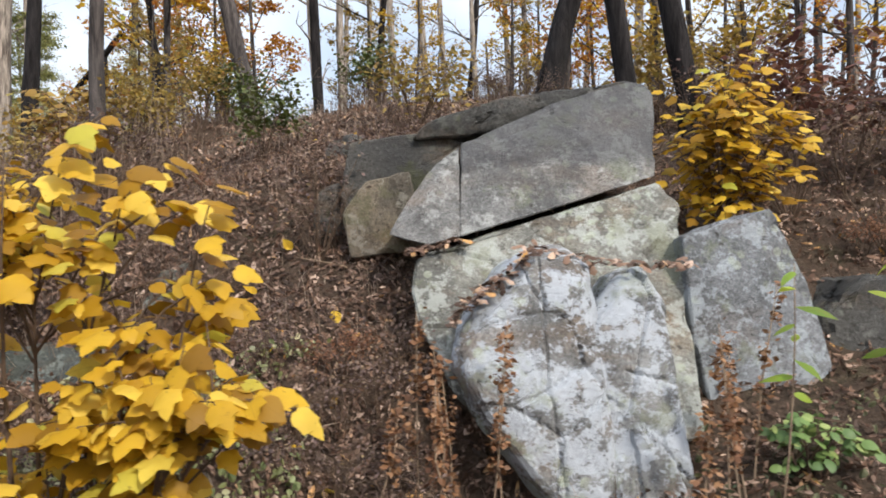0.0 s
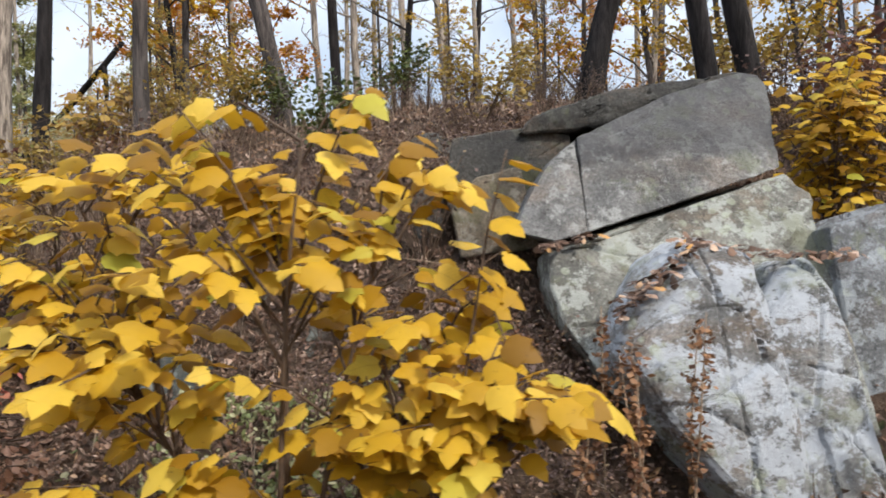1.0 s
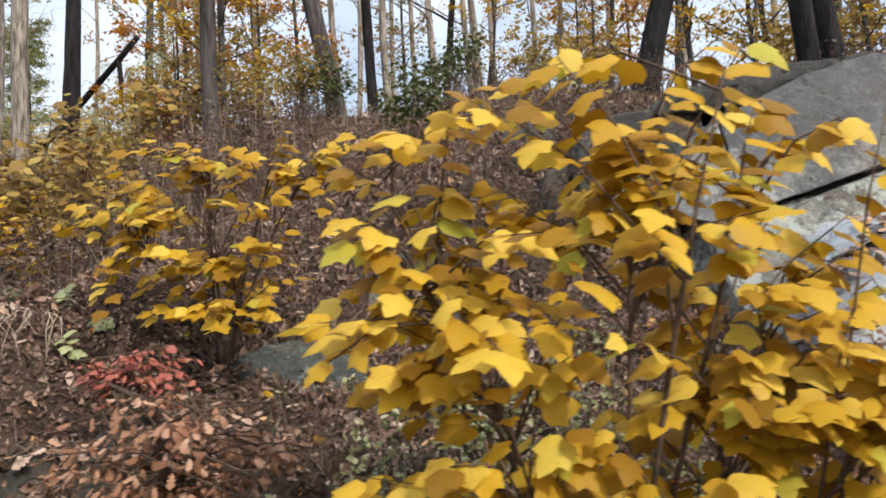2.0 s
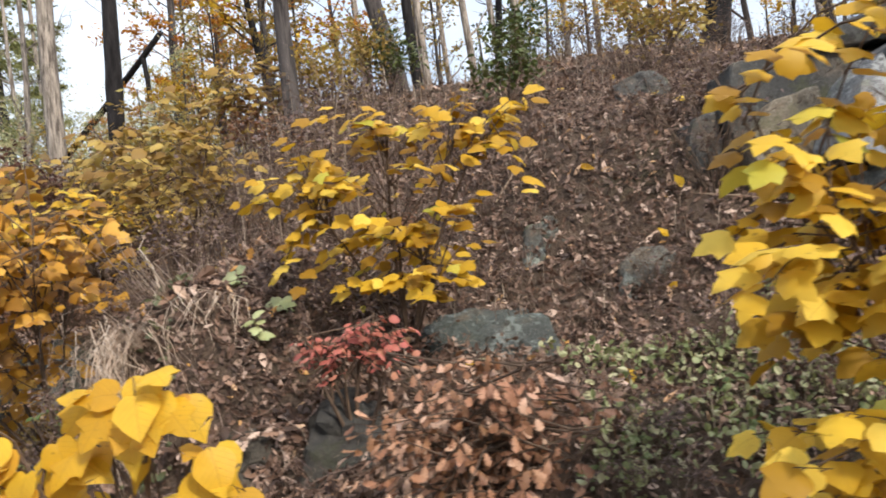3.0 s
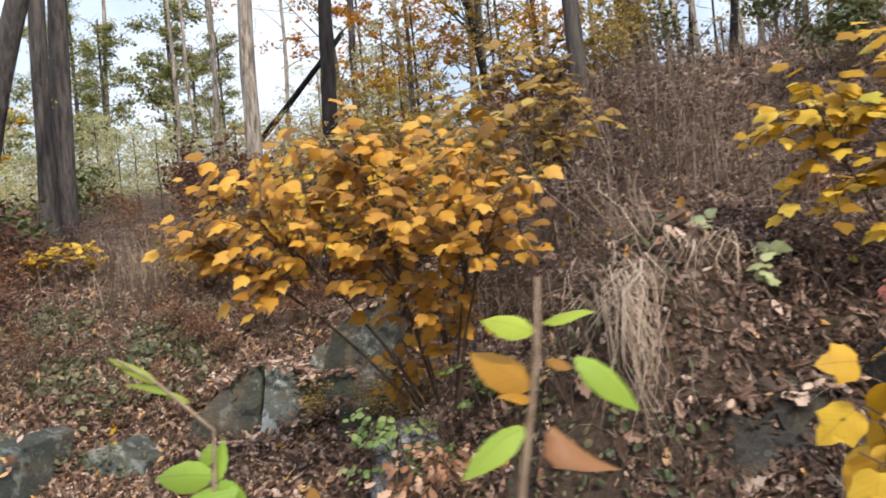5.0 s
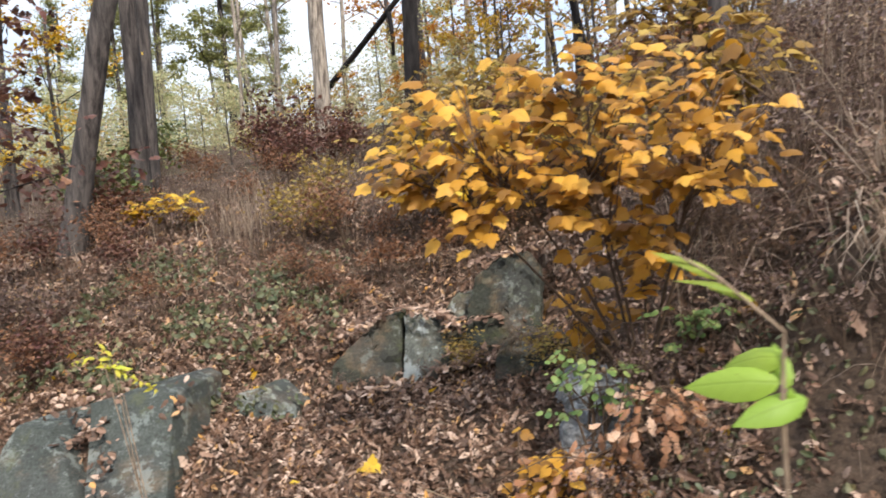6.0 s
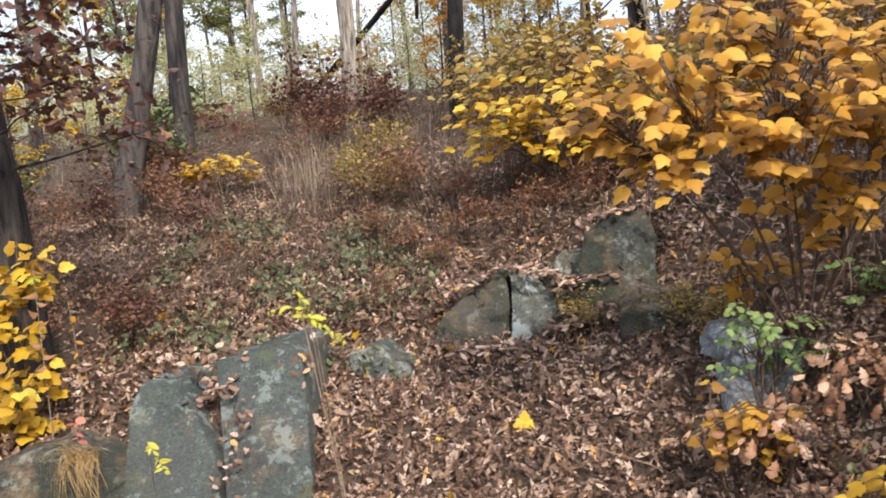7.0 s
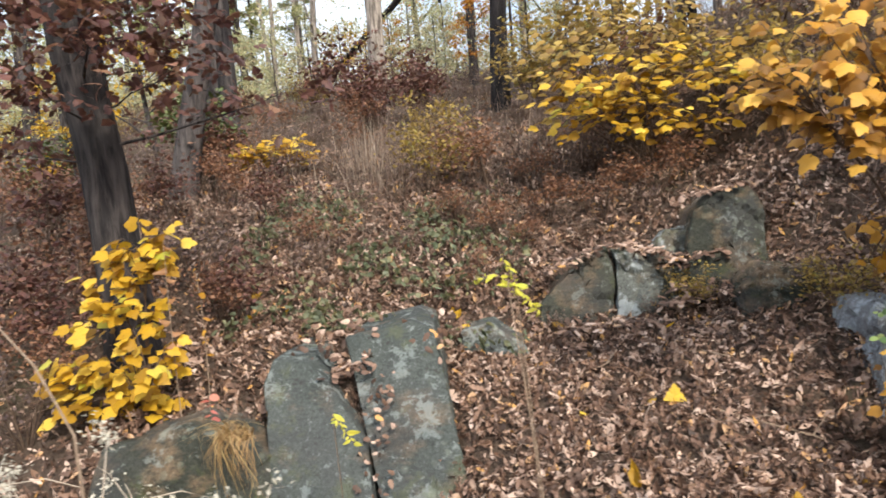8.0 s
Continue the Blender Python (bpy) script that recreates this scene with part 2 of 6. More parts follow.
M_HERB = leaf_mat("ground_herb_leaf", ((0.0, (0.035, 0.055, 0.030)), (0.5, (0.075, 0.108, 0.060)), (0.85, (0.15, 0.18, 0.115)), (1.0, (0.28, 0.26, 0.13))), False, 0.3)
M_BROWNLEAF = leaf_mat("brown_oak_leaf", ((0.0, (0.12, 0.05, 0.03)), (0.5, (0.32, 0.15, 0.085)), (0.85, (0.50, 0.28, 0.18)), (1.0, (0.62, 0.44, 0.33))), True, 0.5, 0.25)
M_HERBPALE = leaf_mat("pale_ground_herb", ((0.0, (0.09, 0.13, 0.05)), (0.5, (0.23, 0.28, 0.12)), (1.0, (0.52, 0.51, 0.32))), False, 0.3)
M_LITTER = leaf_mat("fallen_leaves", ((0.0, (0.03, 0.018, 0.012)), (0.35, (0.115, 0.064, 0.042)), (0.7, (0.275, 0.165, 0.11)), (0.93, (0.62, 0.46, 0.36)), (1.0, (0.55, 0.28, 0.06))), False, 0.3, 0.15, 0.6, 60, (0.12, 0.066, 0.04))
# duller, greyer litter, with the bank's darker shading put into its colours
M_LITTERDULL = leaf_mat("dull_shaded_leaves", ((0.0, (0.03, 0.018, 0.013)), (0.4, (0.10, 0.058, 0.040)), (0.8, (0.21, 0.13, 0.092)), (1.0, (0.40, 0.29, 0.225))), False, 0.3, 0.15, 0.6, 60, (0.10, 0.058, 0.04))
M_BRUSH = leaf_mat("withered_brush_leaf", ((0.0, (0.05, 0.032, 0.030)), (0.5, (0.135, 0.088, 0.076)), (0.85, (0.24, 0.165, 0.135)), (1.0, (0.34, 0.25, 0.12))), False, 0, 0.25, 0.7, 60, (0.11, 0.07, 0.055))

M_RUSTBUSH = leaf_mat("dull_rust_leaf", ((0.0, (0.10, 0.045, 0.03)), (0.5, (0.21, 0.095, 0.06)), (1.0, (0.33, 0.165, 0.095))), False)
# pale tones stand for haze over the far wood
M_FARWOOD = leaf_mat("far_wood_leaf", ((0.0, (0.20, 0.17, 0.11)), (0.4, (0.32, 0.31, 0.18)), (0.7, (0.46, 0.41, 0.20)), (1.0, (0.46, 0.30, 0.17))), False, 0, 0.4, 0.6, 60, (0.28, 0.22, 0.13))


# ---- mesh helpers ----
class Geo:
    """Gathers vertices and faces, to become one mesh."""

    def __init__(self):
        self.v, self.f = [], []

    def put(self, verts, faces):
        n = len(self.v)
        self.v.extend(verts)
        self.f.extend(tuple(i + n for i in f) for f in faces)

    def tube(self, pts, radii, sides=7, wob=0.0):
        pts = [Vector(p) for p in pts]
        verts, faces = [], []
        for i, (p, r) in enumerate(zip(pts, radii)):
            d = (pts[min(i + 1, len(pts) - 1)] - pts[max(i - 1, 0)]).normalized()
            a = d.orthogonal().normalized() if abs(d.z) < 0.3 else Vector((0, 1, 0)).cross(d).normalized()
            b = d.cross(a)
            for s in range(sides):
                g = 2 * math.pi * s / sides
                w = 1 + wob * noise.noise((p.x + 5 * math.cos(g), p.z * 1.5, 5 * math.sin(g)))
                verts.append(p + (a * math.cos(g) + b * math.sin(g)) * r * w)
        for i in range(len(pts) - 1):
            for s in range(sides):
                t = (s + 1) % sides
                faces.append((i * sides + s, i * sides + t, (i + 1) * sides + t, (i + 1) * sides + s))
        faces.append(tuple(range(len(verts) - sides, len(verts))))
        self.put(verts, faces)

    def mesh(self, name, mat, smooth=True):
        me = bpy.data.meshes.new(name)
        me.from_pydata([tuple(v) for v in self.v], [], self.f)
        me.materials.append(mat)
        if smooth:
            me.polygons.foreach_set("use_smooth", [True] * len(me.polygons))
        me.update()
        return me


def part(name, geo, mat, parent, label="", smooth=True):
    ob = new(name, geo.mesh(name, mat, smooth) if isinstance(geo, Geo) else geo)
    ob.parent = parent
    if label:
        ob["label"] = label
    return ob


def thing(name, at, label, category, group="", kind=""):
    ob = new(name)
    ob.matrix_basis = pose(*at)
    ob.empty_display_size = 0.1
    return tagged(ob, label, category, group, kind)


def leaf_shape(outline, fold=0.25, droop=0.25, twist=0.0):
    """A leaf along +y, length 1, from the right half of its outline; folded along the midrib and drooping to its tip."""
    tip = outline[-1][1]
    pts = [(0.0, 0.0), (0.0, tip * 0.35), (0.0, tip * 0.68), (0.0, tip)]
    n = len(outline)
    right, left = list(outline[:-1]), [(-x, y) for x, y in outline[:-1]]
    flat = pts + right + left
    verts = [(x, y, -abs(x) * fold - droop * y * y + twist * x * y + 0.03 * math.sin(9 * x + 5 * y)) for x, y in flat]
    faces = []
    for side, o in ((1, 4), (-1, 4 + n - 1)):
        ring = [0] + list(range(o, o + n - 1)) + [3]
        for a, b in zip(ring[:-1], ring[1:]):
            ym = (flat[a][1] + flat[b][1]) / 2
            c = 1 if ym < tip * 0.55 else 2
            tri = (c, a, b) if side > 0 else (c, b, a)
            if len(set(tri)) == 3:
                faces.append(tri)
        faces.append((1, o + n // 2, 2) if side > 0 else (1, 2, o + n // 2))
    return verts, faces


SPICE = ((0.16, -0.06), (0.34, 0.02), (0.45, 0.17), (0.44, 0.33), (0.49, 0.58), (0.36, 0.61), (0.27, 0.68), (0.19, 0.86), (0.0, 1.06))
SPICE_B = ((0.18, -0.05), (0.36, 0.04), (0.46, 0.22), (0.48, 0.40), (0.40, 0.56), (0.30, 0.72), (0.15, 0.90), (0.0, 1.06))
HEART_WAVY = ((0.12, -0.09), (0.28, -0.05), (0.42, 0.06), (0.47, 0.20), (0.50, 0.34), (0.43, 0.48), (0.38, 0.58), (0.24, 0.72), (0.12, 0.88), (0.0, 1.04))
OAK = ((0.05, 0.02), (0.10, 0.16), (0.24, 0.24), (0.16, 0.36), (0.31, 0.48), (0.20, 0.60), (0.30, 0.74), (0.15, 0.88), (0.0, 1.0))
OAK_SIMPLE = ((0.10, 0.12), (0.26, 0.30), (0.16, 0.46), (0.30, 0.66), (0.14, 0.84), (0.0, 1.0))
LANCE = ((0.09, 0.08), (0.17, 0.30), (0.18, 0.52), (0.11, 0.78), (0.0, 1.0))
ROUND = ((0.25, 0.05), (0.42, 0.30), (0.40, 0.60), (0.22, 0.88), (0.0, 1.0))


def leaf_mesh(name, outline, mat, fold=0.25, droop=0.25, twist=0.0):
    g = Geo()
    g.put(*leaf_shape(outline, fold, droop, twist))
    return g.mesh(name, mat)


def turn_to(direction, up, roll=0.0):
    """A rotation whose +y goes along direction, with +z as near to up as can be."""
    y = Vector(direction).normalized()
    x = y.cross(Vector(up))
    x = x.normalized() if x.length > 1e-3 else Vector((1, 0, 0))
    z = x.cross(y)
    return Matrix((x, y, z)).transposed().to_4x4() @ Matrix.Rotation(roll, 4, "Y")


# ---- ground ----
Y_KNOTS = (1.2, 2.4, 3.2, 4.0, 5.0, 5.8, 6.5, 9.0, 12.0, 16.0, 25.0)
PROFILES = {}
PROFILES[-14.0] = (-0.60, -0.60, -0.50, -0.30, 0.00, 0.25, 0.50, 1.20, 2.00, 2.90, 5.00)
PROFILES[-10.0] = (-0.50, -0.55, -0.55, -0.35, 0.00, 0.25, 0.60, 1.35, 2.10, 3.00, 5.00)
PROFILES[-8.3] = (-0.42, -0.70, -0.98, -0.70, 0.02, 0.14, 0.42, 1.30, 2.15, 3.05, 5.00)
PROFILES[-7.3] = (-0.36, -0.44, -0.55, -0.48, -0.25, 0.00, 0.38, 1.30, 2.25, 3.10, 5.00)
PROFILES[-6.3] = (-0.30, -0.32, -0.35, -0.28, -0.12, 0.00, 0.48, 1.55, 2.45, 3.20, 5.00)
PROFILES[-5.0] = (-0.20, -0.20, -0.20, -0.10, 0.15, 0.45, 0.95, 2.10, 2.90, 3.40, 3.80)
PROFILES[-3.6] = (-0.10, 0.05, 0.35, 1.15, 1.50, 1.80, 2.15, 3.10, 3.50, 3.60, 3.60)
PROFILES[-2.4] = (0.00, 0.30, 0.62, 0.95, 1.40, 1.80, 2.15, 3.20, 3.50, 3.50, 3.40)
PROFILES[-1.5] = (0.02, 0.32, 0.64, 0.92, 1.90, 2.15, 2.42, 3.30, 3.55, 3.50, 3.35)
PROFILES[-0.8] = (0.05, 0.35, 0.74, 1.20, 2.00, 2.36, 2.62, 3.40, 3.60, 3.50, 3.30)
PROFILES[1.0] = (0.10, 0.32, 0.50, 1.10, 1.90, 2.25, 2.55, 3.40, 3.60, 3.50, 3.30)
PROFILES[3.0] = (0.15, 0.40, 0.75, 1.20, 1.70, 2.10, 2.50, 3.40, 3.60, 3.60, 3.40)
X_KNOTS = np.array(sorted(PROFILES))


def spline(knots, values, t):
    """Catmull-Rom through the values (one column a knot), level beyond the ends."""
    k = np.asarray(knots, float)
    t = np.clip(np.asarray(t, float), k[0], k[-1])
    i = np.clip(np.searchsorted(k, t, side="right") - 1, 0, len(k) - 2)
    h = k[i + 1] - k[i]
    u = (t - k[i]) / h
    a, d = np.maximum(i - 1, 0), np.minimum(i + 2, len(k) - 1)
    v = np.asarray(values, float)
    m0 = (v[..., i + 1] - v[..., a]) / (k[i + 1] - k[a]) * h
    m1 = (v[..., d] - v[..., i]) / (k[d] - k[i]) * h
    return (2 * u**3 - 3 * u * u + 1) * v[..., i] + (u**3 - 2 * u * u + u) * m0 + (3 * u * u - 2 * u**3) * v[..., i + 1] + (u**3 - u * u) * m1


def spread(a, b, step, far):
    """Even steps from a to b, then ever wider ones out to far on both sides."""
    mid = list(np.arange(a, b + 1e-6, step))
    lo, hi, s = [], [], step
    while (lo[-1] if lo else a) > -far:
        s *= 1.3
        lo.append((lo[-1] if lo else a) - s)
        hi.append((hi[-1] if hi else b) + s)
    return np.array(lo[::-1] + mid + hi)


GX, GY = spread(-13.0, 4.0, 0.08, 400.0), spread(1.0, 12.0, 0.08, 400.0)
along = spline(Y_KNOTS, np.array([PROFILES[k] for k in X_KNOTS]), GY)
GZ = spline(X_KNOTS, along.T, GX)
for j, gy in enumerate(GY):
    amount = min(1.0, max(0.12, (gy - 1.0) / 2.0))
    for i, gx in enumerate(GX):
        GZ[j, i] += 0.48 * math.exp(-((gx + 3.78) ** 2 / 0.18 + (gy - 3.62) ** 2 / 0.075))
        GZ[j, i] -= 0.22 * math.exp(-((gx + 5.2) ** 2 / 0.3 + (gy - 4.1) ** 2 / 0.25))
        GZ[j, i] += 0.20 * math.exp(-((gx + 7.42) ** 2 / 0.06 + (gy - 4.65) ** 2 / 0.16))
        GZ[j, i] += 0.34 * math.exp(-((gx + 8.22) ** 2 / 0.025 + (gy - 4.58) ** 2 / 0.04))
        GZ[j, i] -= 0.38 * math.exp(-((gx - 0.12) ** 2 + (gy - 3.0) ** 2) / 0.07)
        GZ[j, i] += amount * (0.09 * noise.noise((gx * 0.9, gy * 0.9, 3)) + 0.05 * noise.noise((gx * 2.7, gy * 2.7, 7)) + 0.025 * noise.noise((gx * 7, gy * 7, 1)))


def heights(x, y):
    """Ground height at arrays of places, straight between the ground's own points."""
    x, y = np.asarray(x, float), np.asarray(y, float)
    i = np.clip(np.searchsorted(GX, x) - 1, 0, len(GX) - 2)
    j = np.clip(np.searchsorted(GY, y) - 1, 0, len(GY) - 2)
    u, v = (x - GX[i]) / (GX[i + 1] - GX[i]), (y - GY[j]) / (GY[j + 1] - GY[j])
    return (GZ[j, i] * (1 - u) + GZ[j, i + 1] * u) * (1 - v) + (GZ[j + 1, i] * (1 - u) + GZ[j + 1, i + 1] * u) * v


def height(x, y):
    return float(heights(x, y))


def raw_mesh(name, verts, faces, mat, smooth=True):
    """A mesh from arrays of vertices and of equal-sided faces."""
    faces = np.asarray(faces, np.int32)
    me = bpy.data.meshes.new(name)
    me.vertices.add(len(verts))
    me.vertices.foreach_set("co", np.asarray(verts, np.float32).ravel())
    me.loops.add(faces.size)
    me.loops.foreach_set("vertex_index", faces.ravel())
    me.polygons.add(len(faces))
    me.polygons.foreach_set("loop_start", np.arange(len(faces), dtype=np.int32) * faces.shape[1])
    me.polygons.foreach_set("use_smooth", np.full(len(faces), smooth))
    me.materials.append(mat)
    me.update(calc_edges=True)
    return me


def build_ground():
    xx, yy = np.meshgrid(GX, GY)
    w, h = len(GX), len(GY)
    i, j = np.meshgrid(np.arange(w - 1), np.arange(h - 1))
    a = (j * w + i).ravel()
    me = raw_mesh("ground", np.stack([xx, yy, GZ], -1).reshape(-1, 3), np.stack([a, a + 1, a + w + 1, a + w], -1), M_SOIL)
    tagged(new("ground", me), "steep brown woodland bank covered with fallen leaves", "ground", kind="structure")


build_ground()


# ---- rocks ----
def rock_mesh(name, outline, front, back, lean=0.0, taper=0.9, mat=None, cell=0.07, rough=0.03, seed=0, edge=0.025, chip=2.6, facet=0.05, inset=1.0, swell=0.0, cracks=()):
    """A boulder from the outline of its front (x, z), between two depths; lean: how far it falls back per metre of height; chipped and weathered; inset, swell: the front narrows to that share over that depth; cracks: thin clefts from (x, z) to (x, z), with width and depth."""
    bm = bmesh.new()
    zlo = min(z for _, z in outline)
    cx = sum(x for x, _ in outline) / len(outline)
    cz = sum(z for _, z in outline) / len(outline)
    for x, z in outline:
        bm.verts.new((x, front + swell + lean * (z - zlo), z))
        if swell:
            bm.verts.new((cx + (x - cx) * inset, front + lean * (z - zlo), cz + (z - cz) * inset))
        bm.verts.new((cx + (x - cx) * taper, back + lean * (z - zlo), cz + (z - cz) * taper))
    bm.verts.new((cx, front + lean * (cz - zlo) - 0.04, cz))
    bmesh.ops.convex_hull(bm, input=bm.verts)
    bmesh.ops.delete(bm, geom=[v for v in bm.verts if not v.link_faces], context="VERTS")
    bmesh.ops.dissolve_limit(bm, angle_limit=radians(4), verts=bm.verts, edges=bm.edges)
    bmesh.ops.bevel(bm, geom=list(bm.edges), offset=edge, segments=1, profile=0.6, affect="EDGES", clamp_overlap=True)
    bmesh.ops.triangulate(bm, faces=bm.faces)
    for _ in range(7):
        long = [e for e in bm.edges if e.calc_length() > cell]
        if not long:
            break
        bmesh.ops.subdivide_edges(bm, edges=long, cuts=1)
        bmesh.ops.triangulate(bm, faces=[f for f in bm.faces if len(f.verts) > 3])
    bm.normal_update()
    moves = []
    for v in bm.verts:
        p = v.co + Vector((seed * 3.7, seed * 1.3, seed))
        d = rough * (0.8 * noise.noise(p * 2.2) + 0.45 * noise.noise(p * 6) + 0.3 * noise.noise(p * 15))
        far, cells = noise.voronoi(p * chip)
        tilt = noise.noise_vector(cells[0] * 7.3)
        d += facet * (p * chip - cells[0]).dot(tilt)
        d -= rough * 0.7 * max(0.0, 0.05 - (far[1] - far[0])) / 0.05
        for x0, z0, x1, z1, wide, deep in cracks:
            u = min(1.0, max(0.0, ((v.co.x - x0) * (x1 - x0) + (v.co.z - z0) * (z1 - z0)) / ((x1 - x0) ** 2 + (z1 - z0) ** 2)))
            off = math.hypot(v.co.x - x0 - u * (x1 - x0) - 0.012 * noise.noise((v.co.z * 9, seed, 2)), v.co.z - z0 - u * (z1 - z0))
            d -= deep * math.exp(-((off / wide) ** 2))
        moves.append(v.normal * d)
    for v, d in zip(bm.verts, moves):
        v.co += d
    me = bpy.data.meshes.new(name)
    bm.to_mesh(me)
    bm.free()
    me.materials.append(mat)
    me.polygons.foreach_set("use_smooth", [True] * len(me.polygons))
    me.set_sharp_from_angle(angle=radians(24))
    return me

M_MIDROCK = rock_mat("spotted_pale_rock", (0.14, 0.138, 0.12), (0.285, 0.278, 0.245), 0.55, (0.47, 0.49, 0.45), (0.22, 0.23, 0.15), 0.45)
M_LICHENMOSS = rock_mat("lichened_mossy_rock", (0.06, 0.066, 0.055), (0.16, 0.165, 0.145), 0.5, (0.46, 0.50, 0.49), (0.09, 0.10, 0.04), 0.4)
M_TANROCK = rock_mat("tan_rock", (0.10, 0.085, 0.065), (0.24, 0.20, 0.15), 0.3, (0.36, 0.34, 0.29), (0.12, 0.12, 0.06), 0.6)
M_BANKROCK = rock_mat("grey_brown_rock", (0.055, 0.055, 0.048), (0.135, 0.132, 0.115), 0.3, (0.30, 0.32, 0.28), (0.11, 0.12, 0.06), 0.5)
# earthy rock with the undercut's shade put into its colour
M_EARTHSHADE = rock_mat("shade_dark_earthy_rock", (0.035, 0.030, 0.024), (0.085, 0.073, 0.058), 0.05, (0.18, 0.17, 0.14), (0.05, 0.055, 0.03), 0.5)
M_STONE = rock_mat("blue_grey_stone", (0.15, 0.155, 0.162), (0.30, 0.31, 0.325), 0.5, (0.42, 0.46, 0.49), (0.20, 0.22, 0.15), 0.25)


def place_rock(name, label, outline, front, back, mat, turn=0.0, **more):
    """A rock as one thing; turn: degrees about the upright through its middle."""
    cx = sum(x for x, _ in outline) / len(outline)
    me = rock_mesh(name, [(x - cx, z) for x, z in outline], 0.0, back - front, mat=mat, **more)
    ob = new(name, me)
    ob.matrix_basis = pose(cx, front, 0, 0, 0, turn)
    return tagged(ob, label, "rock", "rocks in the bank")


boulder = thing("boulder", (0.5, 3.6, 0.4), "large split grey boulder with pale lichen on the bank", "boulder")


def boulder_part(name, label, outline, front, back, mat, cracks=(), **more):
    more["cracks"] = [(a - 0.5, b - 0.4, c - 0.5, d - 0.4, w, h) for a, b, c, d, w, h in cracks]
    me = rock_mesh(name, [(x - 0.5, z - 0.4) for x, z in outline], front - 3.6, back - 3.6, mat=mat, **more)
    part(name, me, mat, boulder, label)


boulder_part("upper_block", "smooth grey upper block above the crack", ((0.101, 1.572), (0.378, 1.656), (1.003, 1.838), (1.262, 1.905), (1.345, 2.44), (1.30, 2.52), (1.20, 2.545), (1.005, 2.488), (0.654, 2.375), (0.124, 2.133)), 3.86, 5.0, M_SKIN, lean=0.5, seed=1, cell=0.04, rough=0.012, edge=0.005, chip=1.6, facet=0.025)
boulder_part("corner_block", "pointed grey corner block split off by a crack", ((-0.306, 1.585), (-0.085, 1.524), (0.094, 1.569), (0.113, 2.128), (-0.038, 2.011), (-0.189, 1.803)), 3.84, 4.8, M_ROCK, lean=0.5, seed=24, cell=0.04, rough=0.012, edge=0.005, chip=1.6, facet=0.025)
boulder_part("middle_block", "pale spotted block below the crack", ((-0.15, 1.439), (-0.085, 1.485), (0.366, 1.603), (0.98, 1.778), (1.25, 1.856), (1.34, 1.74), (1.30, 1.48), (1.2, 0.6), (0.29, 0.55), (0.032, 0.82), (-0.119, 1.077), (-0.17, 1.269)), 3.10, 4.6, M_MIDROCK, lean=0.65, seed=2, cell=0.045, rough=0.02, chip=2.0, edge=0.015, facet=0.03)
boulder_part("front_block", "rounded front lobe crusted with white lichen", ((0.03, 0.95), (0.06, 1.08), (0.14, 1.22), (0.29, 1.38), (0.446, 1.475), (0.60, 1.485), (0.70, 1.43), (0.67, 0.9), (0.80, 0.1), (0.66, 0.1), (0.40, 0.44), (0.26, 0.56), (0.11, 0.76)), 2.76, 3.6, M_LICHEN, lean=0.25, taper=1.05, seed=3, cell=0.02, rough=0.02, chip=2.4, facet=0.035, edge=0.02, inset=0.80, swell=0.16, cracks=((0.44, 1.46, 0.445, 0.9, 0.008, 0.014), (0.445, 0.9, 0.50, 0.40, 0.008, 0.014), (0.445, 1.1, 0.30, 0.98, 0.007, 0.010)))
boulder_part("side_block", "lichened side lobe split from the front", ((0.60, 0.95), (0.64, 1.14), (0.82, 1.37), (0.94, 1.40), (1.03, 1.22), (1.03, 0.9), (1.10, 0.2), (0.62, 0.1)), 2.80, 3.8, M_LICHEN, lean=0.27, seed=25, inset=0.85, swell=0.10, cracks=((0.80, 0.95, 1.05, 0.88, 0.008, 0.022), (0.80, 0.7, 0.84, 0.2, 0.008, 0.025)), cell=0.022, rough=0.022, chip=2.4, facet=0.035, edge=0.012)
# the cap's dark colour also stands for the shadow gap beneath it
boulder_part("cap_slab", "dark overhanging slab on top", ((-0.20, 2.2), (0.2, 2.22), (0.7, 2.32), (1.2, 2.42), (1.32, 2.50), (1.20, 2.56), (0.75, 2.515), (0.375, 2.455), (-0.1, 2.31)), 4.36, 5.6, M_SHADEROCK, lean=0.0, seed=4, cell=0.05, edge=0.012, rough=0.025, facet=0.03)
place_rock("standing_stone", "upright pale grey stone slab beside the boulder", ((1.26, 1.55), (1.76, 1.69), (1.80, 1.64), (1.93, 1.3), (2.08, 0.6), (1.4, 0.4), (1.29, 1.0)), 3.46, 3.95, M_STONE, 6, lean=0.12, seed=5, cell=0.05, edge=0.008, rough=0.015, facet=0.02)
# shade on the next three rocks is part of their dark colour
place_rock("dark_rock", "dark shaded rock half buried in the bank", ((2.05, 1.1), (2.3, 1.32), (2.8, 1.3), (2.9, 0.7), (2.1, 0.6)), 3.7, 4.5, M_SHADEROCK, seed=6)
place_rock("ledge_rock", "dark square ledge rock behind the boulder", ((-0.66, 1.85), (-0.60, 2.20), (-0.1, 2.26), (0.15, 2.2), (0.1, 1.6), (-0.55, 1.5)), 4.42, 4.85, M_SHADEROCK, seed=7, edge=0.01, facet=0.02, rough=0.015)
place_rock("shadow_rock", "low rock beside the ledge, darkened as shaded", ((-0.86, 1.66), (-0.82, 1.92), (-0.66, 1.96), (-0.62, 1.5), (-0.82, 1.4)), 4.5, 4.8, M_SHADEROCK, seed=8)
